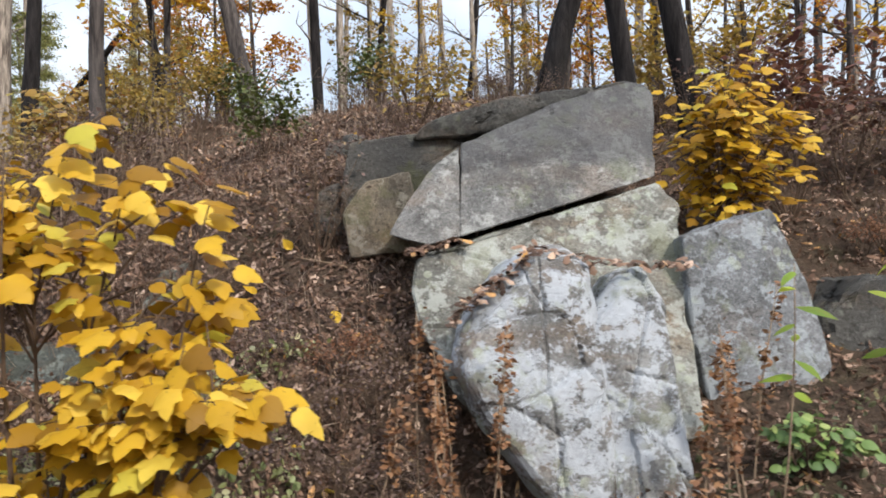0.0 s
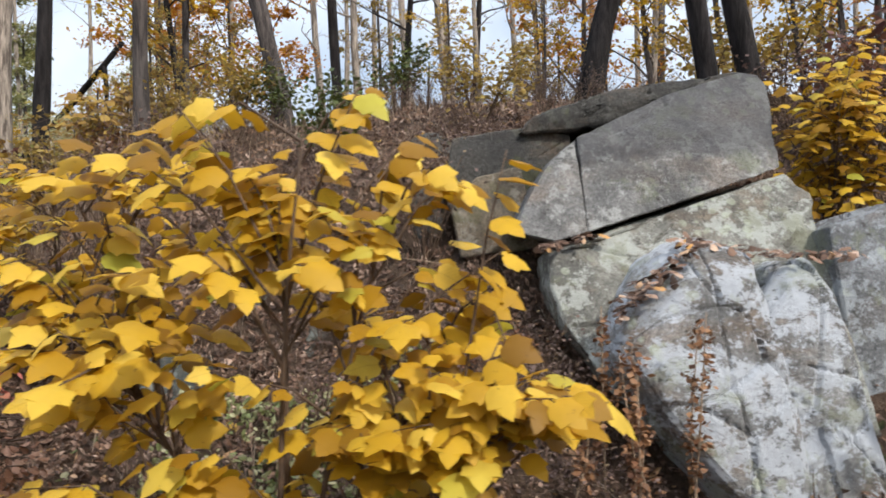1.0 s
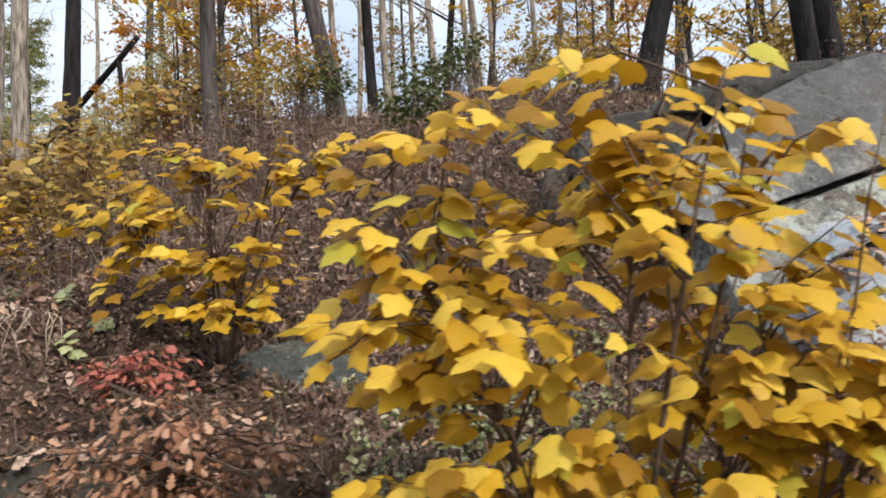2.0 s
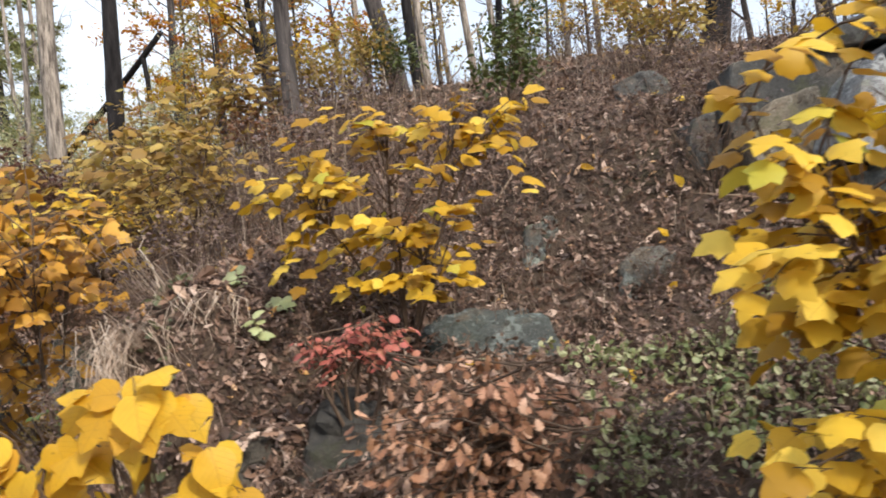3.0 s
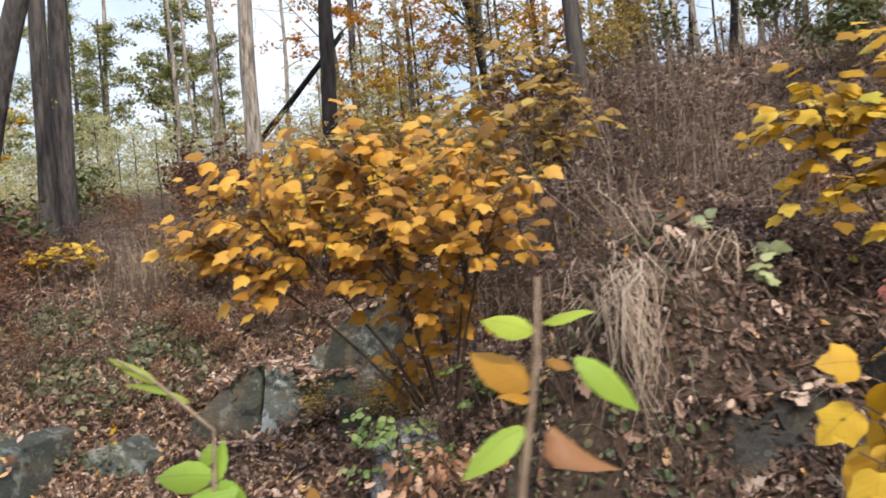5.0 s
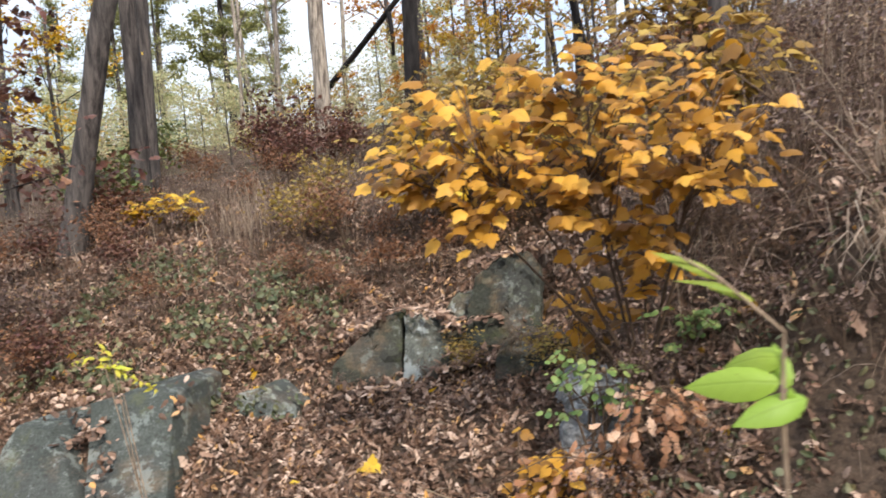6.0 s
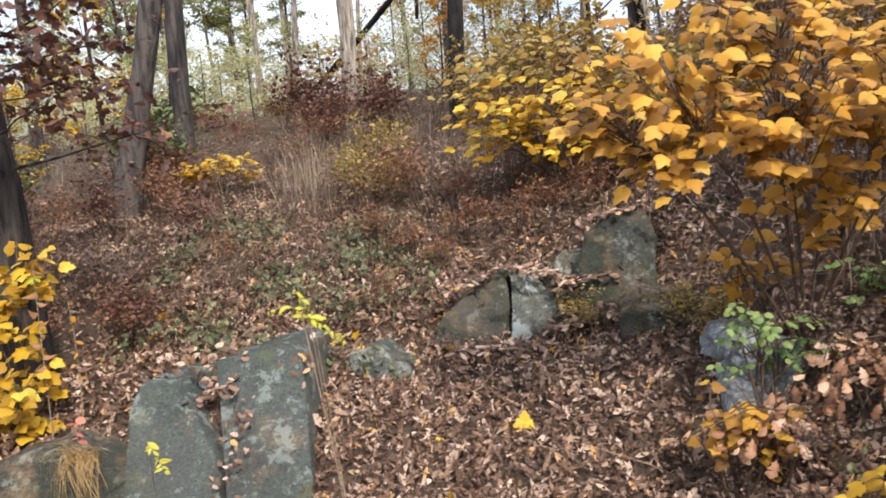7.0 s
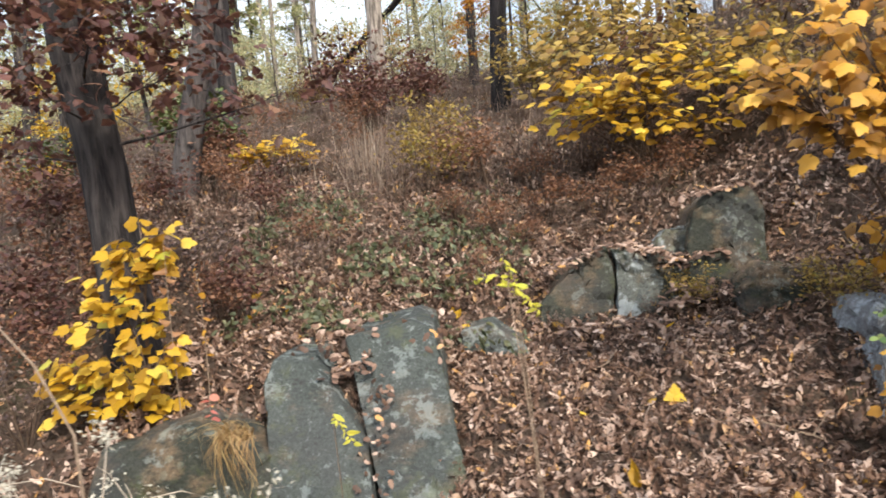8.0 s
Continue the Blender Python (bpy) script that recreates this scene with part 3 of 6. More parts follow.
place_rock("pale_rock", "low tan rock against the boulder", ((-0.62, 1.74), (-0.47, 1.93), (-0.2, 1.99), (-0.1, 1.5), (-0.58, 1.45)), 4.25, 4.6, M_TANROCK, seed=9, edge=0.01, facet=0.02, rough=0.02)
place_rock("upper_rock", "rounded grey rock on the slope", ((-0.98, 2.25), (-0.92, 2.42), (-0.7, 2.47), (-0.55, 2.35), (-0.5, 2.0), (-1.0, 2.0)), 5.5, 5.9, M_SHADEROCK, seed=10)
place_rock("bank_slab", "flat grey-green slab set in the bank", ((-2.62, 0.95), (-2.3, 0.99), (-1.95, 0.95), (-1.85, 0.6), (-2.7, 0.55)), 3.5, 4.0, M_GREENROCK, seed=11, lean=0.6)
place_rock("bank_rock", "grey rock face showing through leaves", ((-1.52, 0.75), (-1.46, 1.10), (-1.32, 1.20), (-1.10, 1.15), (-1.06, 0.75)), 3.95, 4.6, M_BANKROCK, seed=12, lean=0.45, edge=0.02, facet=0.05, rough=0.03)
place_rock("bank_rock", "grey rock face split from its neighbour", ((-1.04, 0.65), (-1.03, 1.08), (-0.82, 1.16), (-0.64, 1.06), (-0.60, 0.65)), 3.84, 4.6, M_BANKROCK, seed=13, lean=0.45, edge=0.02, facet=0.05, rough=0.03)
place_rock("bank_rock", "flat grey rock higher on the bank", ((-1.96, 1.1), (-1.90, 1.38), (-1.72, 1.45), (-1.58, 1.36), (-1.56, 1.08)), 4.30, 4.9, M_BANKROCK, seed=27, lean=0.7, edge=0.02, facet=0.05, rough=0.03)
# two rocks whose dark colour stands for the shaded hollow in the bank
place_rock("overhung_rock", "earthy rock coloured dark as the shaded hollow under the bank edge", ((-3.66, 0.2), (-3.62, 0.52), (-3.45, 0.66), (-3.2, 0.62), (-3.08, 0.3)), 3.10, 3.6, M_EARTHSHADE, seed=30, lean=0.5, edge=0.03, chip=5.0, facet=0.06, rough=0.08)
place_rock("overhung_rock", "earthy rock coloured dark as the shaded hollow below the red shrub", ((-3.06, 0.3), (-3.02, 0.72), (-2.88, 0.80), (-2.74, 0.72), (-2.7, 0.3)), 3.02, 3.5, M_EARTHSHADE, seed=31, lean=0.5, edge=0.03, chip=5.0, facet=0.06, rough=0.08)
place_rock("tall_slab", "tall grey-green slab leaning in the leaves", ((-8.13, 0.23), (-7.70, 0.30), (-7.57, 0.25), (-7.44, -0.3), (-7.28, -1.1), (-7.72, -1.1), (-7.92, -0.2), (-8.06, 0.05)), 3.55, 4.4, M_GREENROCK, 6, lean=0.85, seed=14, cell=0.05, rough=0.010, edge=0.008, chip=1.3, facet=0.015)
place_rock("short_slab", "short grey-green slab with a pointed top", ((-8.60, 0.03), (-8.56, 0.15), (-8.34, 0.12), (-8.16, -0.05), (-7.97, -0.3), (-7.80, -1.1), (-8.36, -1.1), (-8.50, -0.25)), 3.45, 4.3, M_GREENROCK, 6, lean=0.85, seed=15, cell=0.05, rough=0.010, edge=0.008, chip=1.3, facet=0.015)
place_rock("side_rock", "small rock behind the tall slab", ((-7.6, 0.06), (-7.4, 0.1), (-7.15, -0.05), (-7.0, -0.5), (-7.6, -0.5)), 5.1, 5.5, M_GREENROCK, seed=16, lean=0.5, edge=0.01, facet=0.03)
place_rock("foot_slab", "low wide slab at the foot of the bank", ((-9.5, -0.2), (-9.0, -0.12), (-8.5, -0.3), (-8.3, -1.0), (-9.6, -1.0)), 3.6, 4.3, M_MOSSROCK, 8, lean=0.6, seed=17, edge=0.01, facet=0.025)
place_rock("cracked_rock", "low mossy rock beside a crack, leaves on top", ((-7.02, 0.12), (-6.86, 0.30), (-6.62, 0.48), (-6.46, 0.52), (-6.45, -0.25), (-7.05, -0.25)), 5.74, 6.5, M_MOSSROCK, seed=18, lean=0.35, edge=0.008, chip=2.6, rough=0.045, facet=0.06)
place_rock("cracked_rock", "low mossy rock with pale lichen spots", ((-6.448, 0.50), (-6.25, 0.48), (-6.08, 0.26), (-6.02, -0.25), (-6.448, -0.25)), 5.72, 6.5, M_LICHENMOSS, seed=19, lean=0.35, edge=0.008, chip=2.6, rough=0.045, facet=0.06)
place_rock("mossy_ledge", "mossy ledge half buried in leaves", ((-6.2, 0.26), (-5.9, 0.36), (-5.5, 0.36), (-5.35, 0.26), (-5.3, -0.2), (-6.2, -0.2)), 5.6, 6.4, M_MOSSROCK, seed=28, lean=0.8, edge=0.01, chip=3.0, rough=0.05, facet=0.06)
place_rock("low_rock", "low mossy rock between the cracked rock and the block", ((-6.16, 0.42), (-6.0, 0.60), (-5.75, 0.66), (-5.6, 0.5), (-5.6, 0.0), (-6.2, 0.0)), 5.80, 6.6, M_LICHENMOSS, seed=29, lean=0.6, edge=0.01, chip=2.6, rough=0.045, facet=0.06)
place_rock("step_rock", "square mossy block stepping up the bank", ((-5.90, 0.5), (-5.82, 0.74), (-5.62, 0.88), (-5.40, 0.92), (-5.33, 0.75), (-5.30, 0.0), (-5.9, 0.0)), 5.68, 6.7, M_MOSSROCK, seed=20, lean=0.4, edge=0.01, chip=2.2, rough=0.035, facet=0.05)
place_rock("lichen_rock", "pale lichened rock among the herbs", ((-5.24, -0.1), (-5.22, 0.14), (-5.16, 0.24), (-5.02, 0.27), (-4.80, 0.19), (-4.68, 0.0), (-4.60, -0.5), (-5.26, -0.5)), 4.28, 5.0, M_STONE, seed=21, lean=0.3, edge=0.02, chip=4.0, facet=0.08, rough=0.05)
# added dark rock in place of the shaded recess below the mossy ledge
place_rock("hollow_rock", "dark rock standing in for the shaded recess of a mossy hollow", ((-5.70, -0.2), (-5.66, 0.26), (-5.50, 0.38), (-5.2, 0.36), (-5.0, 0.24), (-4.95, -0.2)), 5.2, 5.8, M_MOSSROCK, seed=22, lean=0.3, edge=0.01, chip=3.0, rough=0.05, facet=0.07)


# ---- trees ----
def trunk_line(base, top, bend, steps=10, seed=0):
    """Points from base to top, bowed sideways by bend metres, slightly crooked."""
    b, t = Vector(base), Vector(top)
    pts = []
    for i in range(steps + 1):
        u = i / steps
        p = b.lerp(t, u)
        p.x += bend * math.sin(math.pi * u) + 0.04 * noise.noise((u * 3, seed, 0.5)) * (t - b).length * 0.2
        p.y += 0.04 * noise.noise((u * 3, seed, 9.5)) * (t - b).length * 0.2
        pts.append(p)
    return pts


def clump(g, centre, radius, count, size, r, flat=1.0, shape=None):
    """Loose leaves round a point."""
    for _ in range(count):
        d = Vector((r.gauss(0, 1), r.gauss(0, 1), r.gauss(0, flat)))
        p = Vector(centre) + d * radius * 0.5
        m = Matrix.Translation(p) @ Euler((r.uniform(-0.9, 0.9), r.uniform(-0.9, 0.9), r.uniform(0, 6.3))).to_matrix().to_4x4()
        s = size * r.uniform(0.6, 1.3)
        if shape:
            vs, fs = leaf_shape(shape, r.uniform(-0.3, 0.6), r.uniform(-0.2, 0.6), r.uniform(-0.4, 0.4))
            g.put([m @ (Vector(q) * s) for q in vs], fs)
        else:
            w = r.uniform(0.24, 0.42) * s
            g.put([m @ Vector(q) for q in ((0, 0, 0), (w, 0.42 * s, -0.1 * s), (0, s, -0.16 * s), (-w, 0.5 * s, -0.08 * s))], [(0, 1, 2), (0, 2, 3)])


def tree(name, label, base, top, r0, r1, bend=0.0, bark=None, leaf=None, limbs=5, leaves=0, size=0.13, low=0.35, spread_m=1.6, seed=1, sides=10, rise=0.7, high=0.97, limb=0.45, fine=2, shape=None, tuft_m=0.42):
    """Tapered trunk with limbs and twigs; a crown of loose leaf clumps where it has leaves."""
    r = random.Random(seed)
    t = thing(name, base, label, "tree", "trees of the wood")
    b = Vector(base)
    pts = [p - b for p in trunk_line(base, top, bend, 12, seed)]
    pts[0].z -= 0.25
    n = len(pts) - 1
    radii = [r0 * (1 - i / n) + r1 * i / n for i in range(n + 1)]
    radii[0] *= 1.25
    radii[1] *= 1.05
    g, ends = Geo(), []
    g.tube(pts, radii, sides, 0.25)
    for k in range(limbs):
        u = low + (high - low) * (k + r.random()) / max(limbs, 1)
        i = min(int(u * n), n - 1)
        p = pts[i].lerp(pts[i + 1], u * n - i)
        a = r.uniform(0, 6.3)
        reach = spread_m * r.uniform(0.5, 1.1) * (1.15 - 0.5 * u)
        d = Vector((math.cos(a), math.sin(a), rise * r.uniform(0.4, 1.3)))
        line = [p + d * reach * s + Vector((0.16 * noise.noise((s * 4, k, seed)), 0.16 * noise.noise((s * 4, k + 9, seed)), 0.10 * s * s)) * reach for s in (0, 0.3, 0.6, 0.85, 1.0)]
        rr = radii[i] * limb * r.uniform(0.6, 1.0)
        lg = Geo()
        lg.tube(line, [rr, rr * 0.75, rr * 0.5, rr * 0.3, rr * 0.12], 6)
        ends += [line[2], line[3], line[4]]
        for j in range(fine):
            q = line[1 + j % 3].lerp(line[2 + j % 3], r.random())
            e = q + (Vector((r.gauss(0, 1), r.gauss(0, 1), r.uniform(0, 1))) + d * 0.5) * reach * 0.3
            mid = q.lerp(e, 0.5) + Vector((r.gauss(0, 0.03), r.gauss(0, 0.03), 0.02)) * reach
            lg.tube([q, mid, e], [rr * 0.3, rr * 0.2, rr * 0.06], 5)
            if fine > 2:
                f = mid + Vector((r.gauss(0, 1), r.gauss(0, 1), r.uniform(0, 1.2))) * reach * 0.16
                lg.tube([mid, f], [rr * 0.14, rr * 0.05], 4)
            ends.append(e)
        part("limb", lg, bark, t)
    part("trunk", g, bark, t)
    if leaves and ends:
        c = Geo()
        for e in ends:
            clump(c, e, spread_m * tuft_m * r.uniform(0.4, 1.3), int(leaves / len(ends) * r.uniform(0.3, 1.7)), size, r, 0.6, shape)
        part("crown", c, leaf, t, smooth=False)
    return t


def ground_at(x, y):
    return (x, y, height(x, y))


def up(x, y, dx, dy, z):
    return (x + dx, y + dy, height(x, y) + z)


BARE = "bare autumn tree with a grey-brown trunk"
tree("dark_tree", "slim dark backlit tree with a slight bow", ground_at(-7.5, 12.3), up(-7.5, 12.3, 0.12, 0.3, 9), 0.15, 0.08, 0.10, M_BARKBACKLIT, None, 4, low=0.55, seed=11)
tree("pale_tree", "straight tree with sunlit pale furrowed bark", ground_at(-10.5, 16.3), up(-10.5, 16.3, 0.45, 0, 12), 0.20, 0.13, 0.0, M_BARKPALE, None, 5, low=0.5, seed=12)
tree("curved_tree", "curved smooth grey-brown tree trunk", ground_at(-11.4, 8.5), up(-11.4, 8.5, 3.0, 0.2, 8), 0.155, 0.11, -0.32, M_BARK, None, 4, low=0.6, seed=13)
tree("straight_tree", "straight ridged grey tree trunk", ground_at(-12.7, 12.4), up(-12.7, 12.4, 0.5, 0, 11), 0.19, 0.13, 0.0, M_BARK, None, 4, low=0.55, seed=14)
tree("straight_tree", "slim straight grey tree trunk", ground_at(-11.5, 10.4), up(-11.5, 10.4, 0.4, 0, 11), 0.14, 0.09, 0.0, M_BARK, None, 4, low=0.55, seed=15)
tree("oak_tree", "thick dark-barked oak with maroon leaves", ground_at(-9.95, 5.05), up(-9.95, 5.05, -0.35, 0.0, 5.5), 0.175, 0.12, 0.0, M_BARKOAK, M_MAROON, 18, 2000, 0.10, 0.26, 1.25, seed=16, rise=0.12, high=0.60, limb=0.09, fine=3, shape=OAK_SIMPLE, tuft_m=0.24)
tree("slope_tree", BARE, ground_at(-3.6, 7.2), up(-3.6, 7.2, 0.1, 0, 7), 0.08, 0.06, 0.0, M_BARK, None, 4, low=0.5, seed=17)
tree("leaning_tree", "grey tree leaning over the slope", ground_at(-2.5, 9.2), up(-2.5, 9.2, -1.7, 0.3, 6), 0.115, 0.09, 0.12, M_BARK, None, 3, low=0.6, seed=18)
# ridge trunks get their silhouette darkness from the bark colour
tree("ridge_tree", "dark leaning ridge tree behind the boulder", ground_at(1.35, 8.9), up(1.35, 8.9, 2.1, 0, 6), 0.16, 0.11, -0.12, M_BARKBACKLIT, M_OLIVE, 5, 200, 0.12, 0.4, 1.5, seed=19)
tree("ridge_tree", "dark ridged tree just behind the boulder", ground_at(1.62, 5.5), up(1.62, 5.5, -0.9, 0, 5), 0.085, 0.07, 0.05, M_BARKBACKLIT, M_EVERGREEN, 5, 260, 0.10, 0.35, 1.0, seed=20)
tree("ridge_tree", "dark ridged tree beside the boulder", ground_at(2.4, 6.5), up(2.4, 6.5, -0.9, 0, 5.5), 0.115, 0.08, 0.0, M_BARKBACKLIT, M_OLIVE, 4, 220, 0.10, 0.35, 1.0, seed=21)
tree("slim_tree", BARE, ground_at(-2.2, 12.6), up(-2.2, 12.6, -0.3, 0, 8), 0.095, 0.07, 0.0, M_BARKBACKLIT, None, 4, low=0.5, seed=22)

FOREST = [
    tree("woodland_tree", BARE, (0, 80, 0), (0.3, 80, 13), 0.15, 0.07, 0.15, M_BARK, None, 9, low=0.22, seed=31, sides=8, fine=4),
    tree("woodland_tree", "pale slender bare woodland tree", (2, 80, 0), (1.6, 80, 12), 0.11, 0.05, -0.1, M_BARKPALE, None, 10, low=0.2, seed=32, sides=8, fine=5),
    tree("woodland_tree", "dark slender bare woodland tree", (4, 80, 0), (4.8, 80, 11), 0.11, 0.05, 0.2, M_BARKBACKLIT, None, 9, low=0.2, seed=33, sides=8, fine=4),
    tree("rust_tree", "small tree with rust-orange autumn leaves", (6, 80, 0), (6.2, 80, 6), 0.07, 0.03, 0.1, M_BARK, M_RUST, 17, 3200, 0.10, 0.18, 1.6, seed=34, sides=7, tuft_m=0.17),
    tree("olive_tree", "small tree with olive-yellow autumn leaves", (8, 80, 0), (8.1, 80, 5.5), 0.06, 0.03, 0.1, M_BARK, M_OLIVE, 16, 2400, 0.095, 0.15, 1.5, seed=35, sides=7, tuft_m=0.17),
    tree("yellow_tree", "small tree with yellow autumn leaves", (10, 80, 0), (10.2, 80, 5), 0.06, 0.03, 0.1, M_BARK, M_YELLOWFAR, 15, 2000, 0.095, 0.14, 1.5, seed=36, sides=7, tuft_m=0.17),
    tree("pine_tree", "pine with dull green needle clumps", (14, 80, 0), (14.2, 80, 12), 0.16, 0.06, 0.2, M_BARK, M_PINE, 22, 9000, 0.15, 0.3, 2.2, seed=37, sides=8, rise=0.25, tuft_m=0.24),
    tree("pale_green_tree", "young tree with pale yellow-green leaves", (16, 80, 0), (16.1, 80, 6), 0.06, 0.03, 0.1, M_BARK, M_FARHAZE, 12, 2400, 0.11, 0.10, 1.5, seed=38, sides=7),
]
KEEP = [(-7.5, 12.3), (-10.5, 16.3), (-11.2, 8.5), (-12.7, 12.4), (-3.6, 7.2), (-2.5, 9.2), (1.35, 8.9), (-2.2, 12.6)]
r = random.Random(5)
spots = []
while len(spots) < 22:
    x, y = r.uniform(-46, 26), r.uniform(11, 52)
    if abs(x) > y * 0.95 + 6 or (x < -5 and y < 17) or (x < -5 and r.random() < 0.7) or any(math.hypot(x - a, y - b) < 1.4 for a, b in KEEP + spots):
        continue
    spots.append((x, y))
for x, y in spots:
    q = r.random()
    if x < -12 and y > 22 and q < 0.3:
        kind = 6
    elif x < -5 and q < 0.9:
        kind = r.choice((0, 1, 1, 2))
    elif q < 0.62:
        kind = r.choice((0, 1, 2))
    else:
        kind = r.choice((3, 3, 4, 5))
    s = r.uniform(0.75, 1.2)
    ob = copy_thing(FOREST[kind], pose(x, y, height(x, y) - 0.05, r.uniform(-4, 4), r.uniform(-6, 6), r.uniform(0, 360)) @ Matrix.Scale(s, 4))
PLACED = [
    # leafy trees on the ridge and behind it
    (4, -4.4, 10.6, 0.42), (5, -0.4, 10.4, 0.42), (5, 3.0, 11.0, 0.9), (4, 1.2, 11.5, 0.4), (5, 3.4, 7.4, 0.55), (4, 4.4, 8.2, 0.7),
    (5, 2.9, 8.9, 0.6), (3, 5.2, 7.2, 0.6), (5, 4.0, 10.5, 0.9), (4, 6.0, 10.0, 0.9), (5, 1.0, 9.9, 0.45), (3, -3.6, 13.6, 0.75),
    (3, -4.9, 16.0, 1.0), (3, -6.3, 15.0, 0.85), (4, -4.3, 13.4, 0.7),
    (3, 3.6, 15.5, 0.8), (5, 6.8, 16.5, 1.0), (3, 8.8, 14.0, 0.9), (5, 8.0, 11.5, 0.9),
    # the open wood on the lower side
    (3, -11.6, 29.6, 2.0), (5, -12.7, 10.4, 0.7), (7, -14.5, 18, 0.35), (7, -9.5, 21, 0.45), (6, -22.5, 29.6, 0.72), (6, -19.8, 30.5, 0.58),
    (5, -12, 19, 0.4), (3, -9.0, 24, 0.5), (6, -26, 31, 0.8), (4, -6.3, 13.2, 0.4), (5, -12.6, 8.4, 0.42), (7, -15, 18, 0.38),
    (7, -17, 20, 0.45), (7, -13.4, 20.5, 0.45), (7, -19.5, 24, 0.5), (7, -11, 24, 0.6), (3, -10.6, 18.8, 0.32), (7, -9.2, 16.8, 0.32),
    (7, -6.5, 11.6, 0.3), (4, -6.0, 13.6, 0.6), (7, -7.4, 17.5, 0.65), (5, -7.0, 14.6, 0.5), (5, -5.7, 10.8, 0.4), (7, -15.5, 11.5, 0.5), (6, -15.5, 26, 0.5), (4, -5.8, 14.0, 0.45), (3, -8.2, 15.2, 0.4),
    (7, -16.5, 15, 0.4), (5, -17, 13, 0.4), (5, -11, 17.5, 0.35), (7, -13.0, 16.5, 0.35), (7, -10.6, 18.5, 0.35),
    # thin bare trunks against the sky
    (1, -14.6, 20.6, 0.7), (1, -13.2, 20.0, 0.85), (1, -12.3, 24.0, 0.8), (1, -15.6, 26, 0.9), (1, -17.5, 28, 0.9),
    (1, -7.1, 19.0, 0.8), (1, -2.0, 14.0, 0.8), (1, -1.3, 17.0, 0.7), (1, -0.9, 15.0, 0.85), (1, 0.3, 19.0, 0.9), (1, 1.2, 21.0, 0.9),
    (1, -0.2, 13.0, 0.7), (1, 1.8, 18.0, 0.8), (1, 4.1, 20.0, 0.9), (1, 6.4, 22.0, 1.0), (1, -1.9, 19.0, 0.8),
    (1, -3.2, 22.0, 0.9), (2, -1.05, 11.0, 0.55), (1, 2.0, 16.0, 0.7), (1, 3.95, 14.0, 0.7), (1, 6.7, 15.0, 0.8),
    (0, 9.9, 18.0, 0.9), (1, 12.0, 20.0, 0.9), 
    (0, -15.5, 11.2, 0.9), (0, -15.7, 12.4, 0.8), (1, -5.2, 16.0, 0.7), (2, -4.5, 11.4, 0.6),
]
for kind, x, y, s in PLACED:
    copy_thing(FOREST[kind], pose(x, y, height(x, y) - 0.05, 0, 0, 40 * x) @ Matrix.Scale(s, 4))
for ob, (x, y) in zip(FOREST, ((5.5, 18), (-3.3, 19), (0.5, 21), (2.6, 14.5), (-8.6, 20), (6.5, 12.5), (-28, 35), (-30, 32))):
    ob.matrix_basis = pose(x, y, height(x, y) - 0.05)


def far_woods(name, label, count, xs, ys, rise, radius, per, size, seed, mat=None):
    """Loose foliage of the wood beyond, too far to tell its plants apart."""
    q = random.Random(seed)
    g = Geo()
    for _ in range(count):
        x, y = q.uniform(*xs), q.uniform(*ys)
        clump(g, (x, y, height(x, y) + q.uniform(*rise)), q.uniform(*radius), per, size, q, 0.6)
    tagged(new(name, g.mesh(name, mat or M_FARWOOD, False)), label, "woods", kind="stuff")


# the hazy look is put into the leaf colours
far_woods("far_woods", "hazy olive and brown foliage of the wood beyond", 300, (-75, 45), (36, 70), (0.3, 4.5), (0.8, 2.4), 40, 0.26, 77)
far_woods("far_woods", "hazy green crowns of the wood on the lower side", 320, (-80, -26), (36, 62), (0.5, 8.5), (1.0, 2.4), 70, 0.28, 75, M_PINE)
far_woods("far_woods", "pale olive crowns far behind the trunks", 260, (-46, -6), (38, 60), (0.3, 5.0), (0.8, 2.0), 60, 0.24, 74, M_FARHAZE)
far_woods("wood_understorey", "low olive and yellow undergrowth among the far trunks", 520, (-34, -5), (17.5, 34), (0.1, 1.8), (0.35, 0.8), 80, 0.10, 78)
far_woods("wood_understorey", "soft pale green and yellow foliage among the far trunks", 300, (-34, -9), (18, 34), (0.2, 2.8), (0.35, 0.9), 85, 0.10, 76, M_FARHAZE)
far_woods("wood_understorey", "low brown and olive undergrowth along the ridge", 70, (-5, 9), (11, 20), (0.0, 0.6), (0.3, 0.7), 40, 0.085, 79)

# ---- shrubs ----
LEAF = {}
for key, mat in (("yellow", M_YELLOW), ("orange", M_ORANGE)):
    LEAF[key] = [leaf_mesh("leaf", SPICE, mat, 0.10, 0.14), leaf_mesh("leaf", SPICE, mat, 0.04, 0.22, 0.15), leaf_mesh("leaf", SPICE_B, mat, 0.12, 0.18, -0.15), leaf_mesh("leaf", SPICE, mat, -0.08, 0.10, 0.1), leaf_mesh("leaf", HEART_WAVY, mat, 0.08, 0.2, 0.12), leaf_mesh("leaf", HEART_WAVY, mat, 0.14, 0.12, -0.2)]
M_GOLD = leaf_mat("golden_leaf", ((0.0, (0.56, 0.30, 0.015)), (0.4, (0.72, 0.43, 0.025)), (0.8, (0.80, 0.53, 0.05)), (1.0, (0.62, 0.30, 0.03))), True, 0.7, 0.45, 0.5, 75)
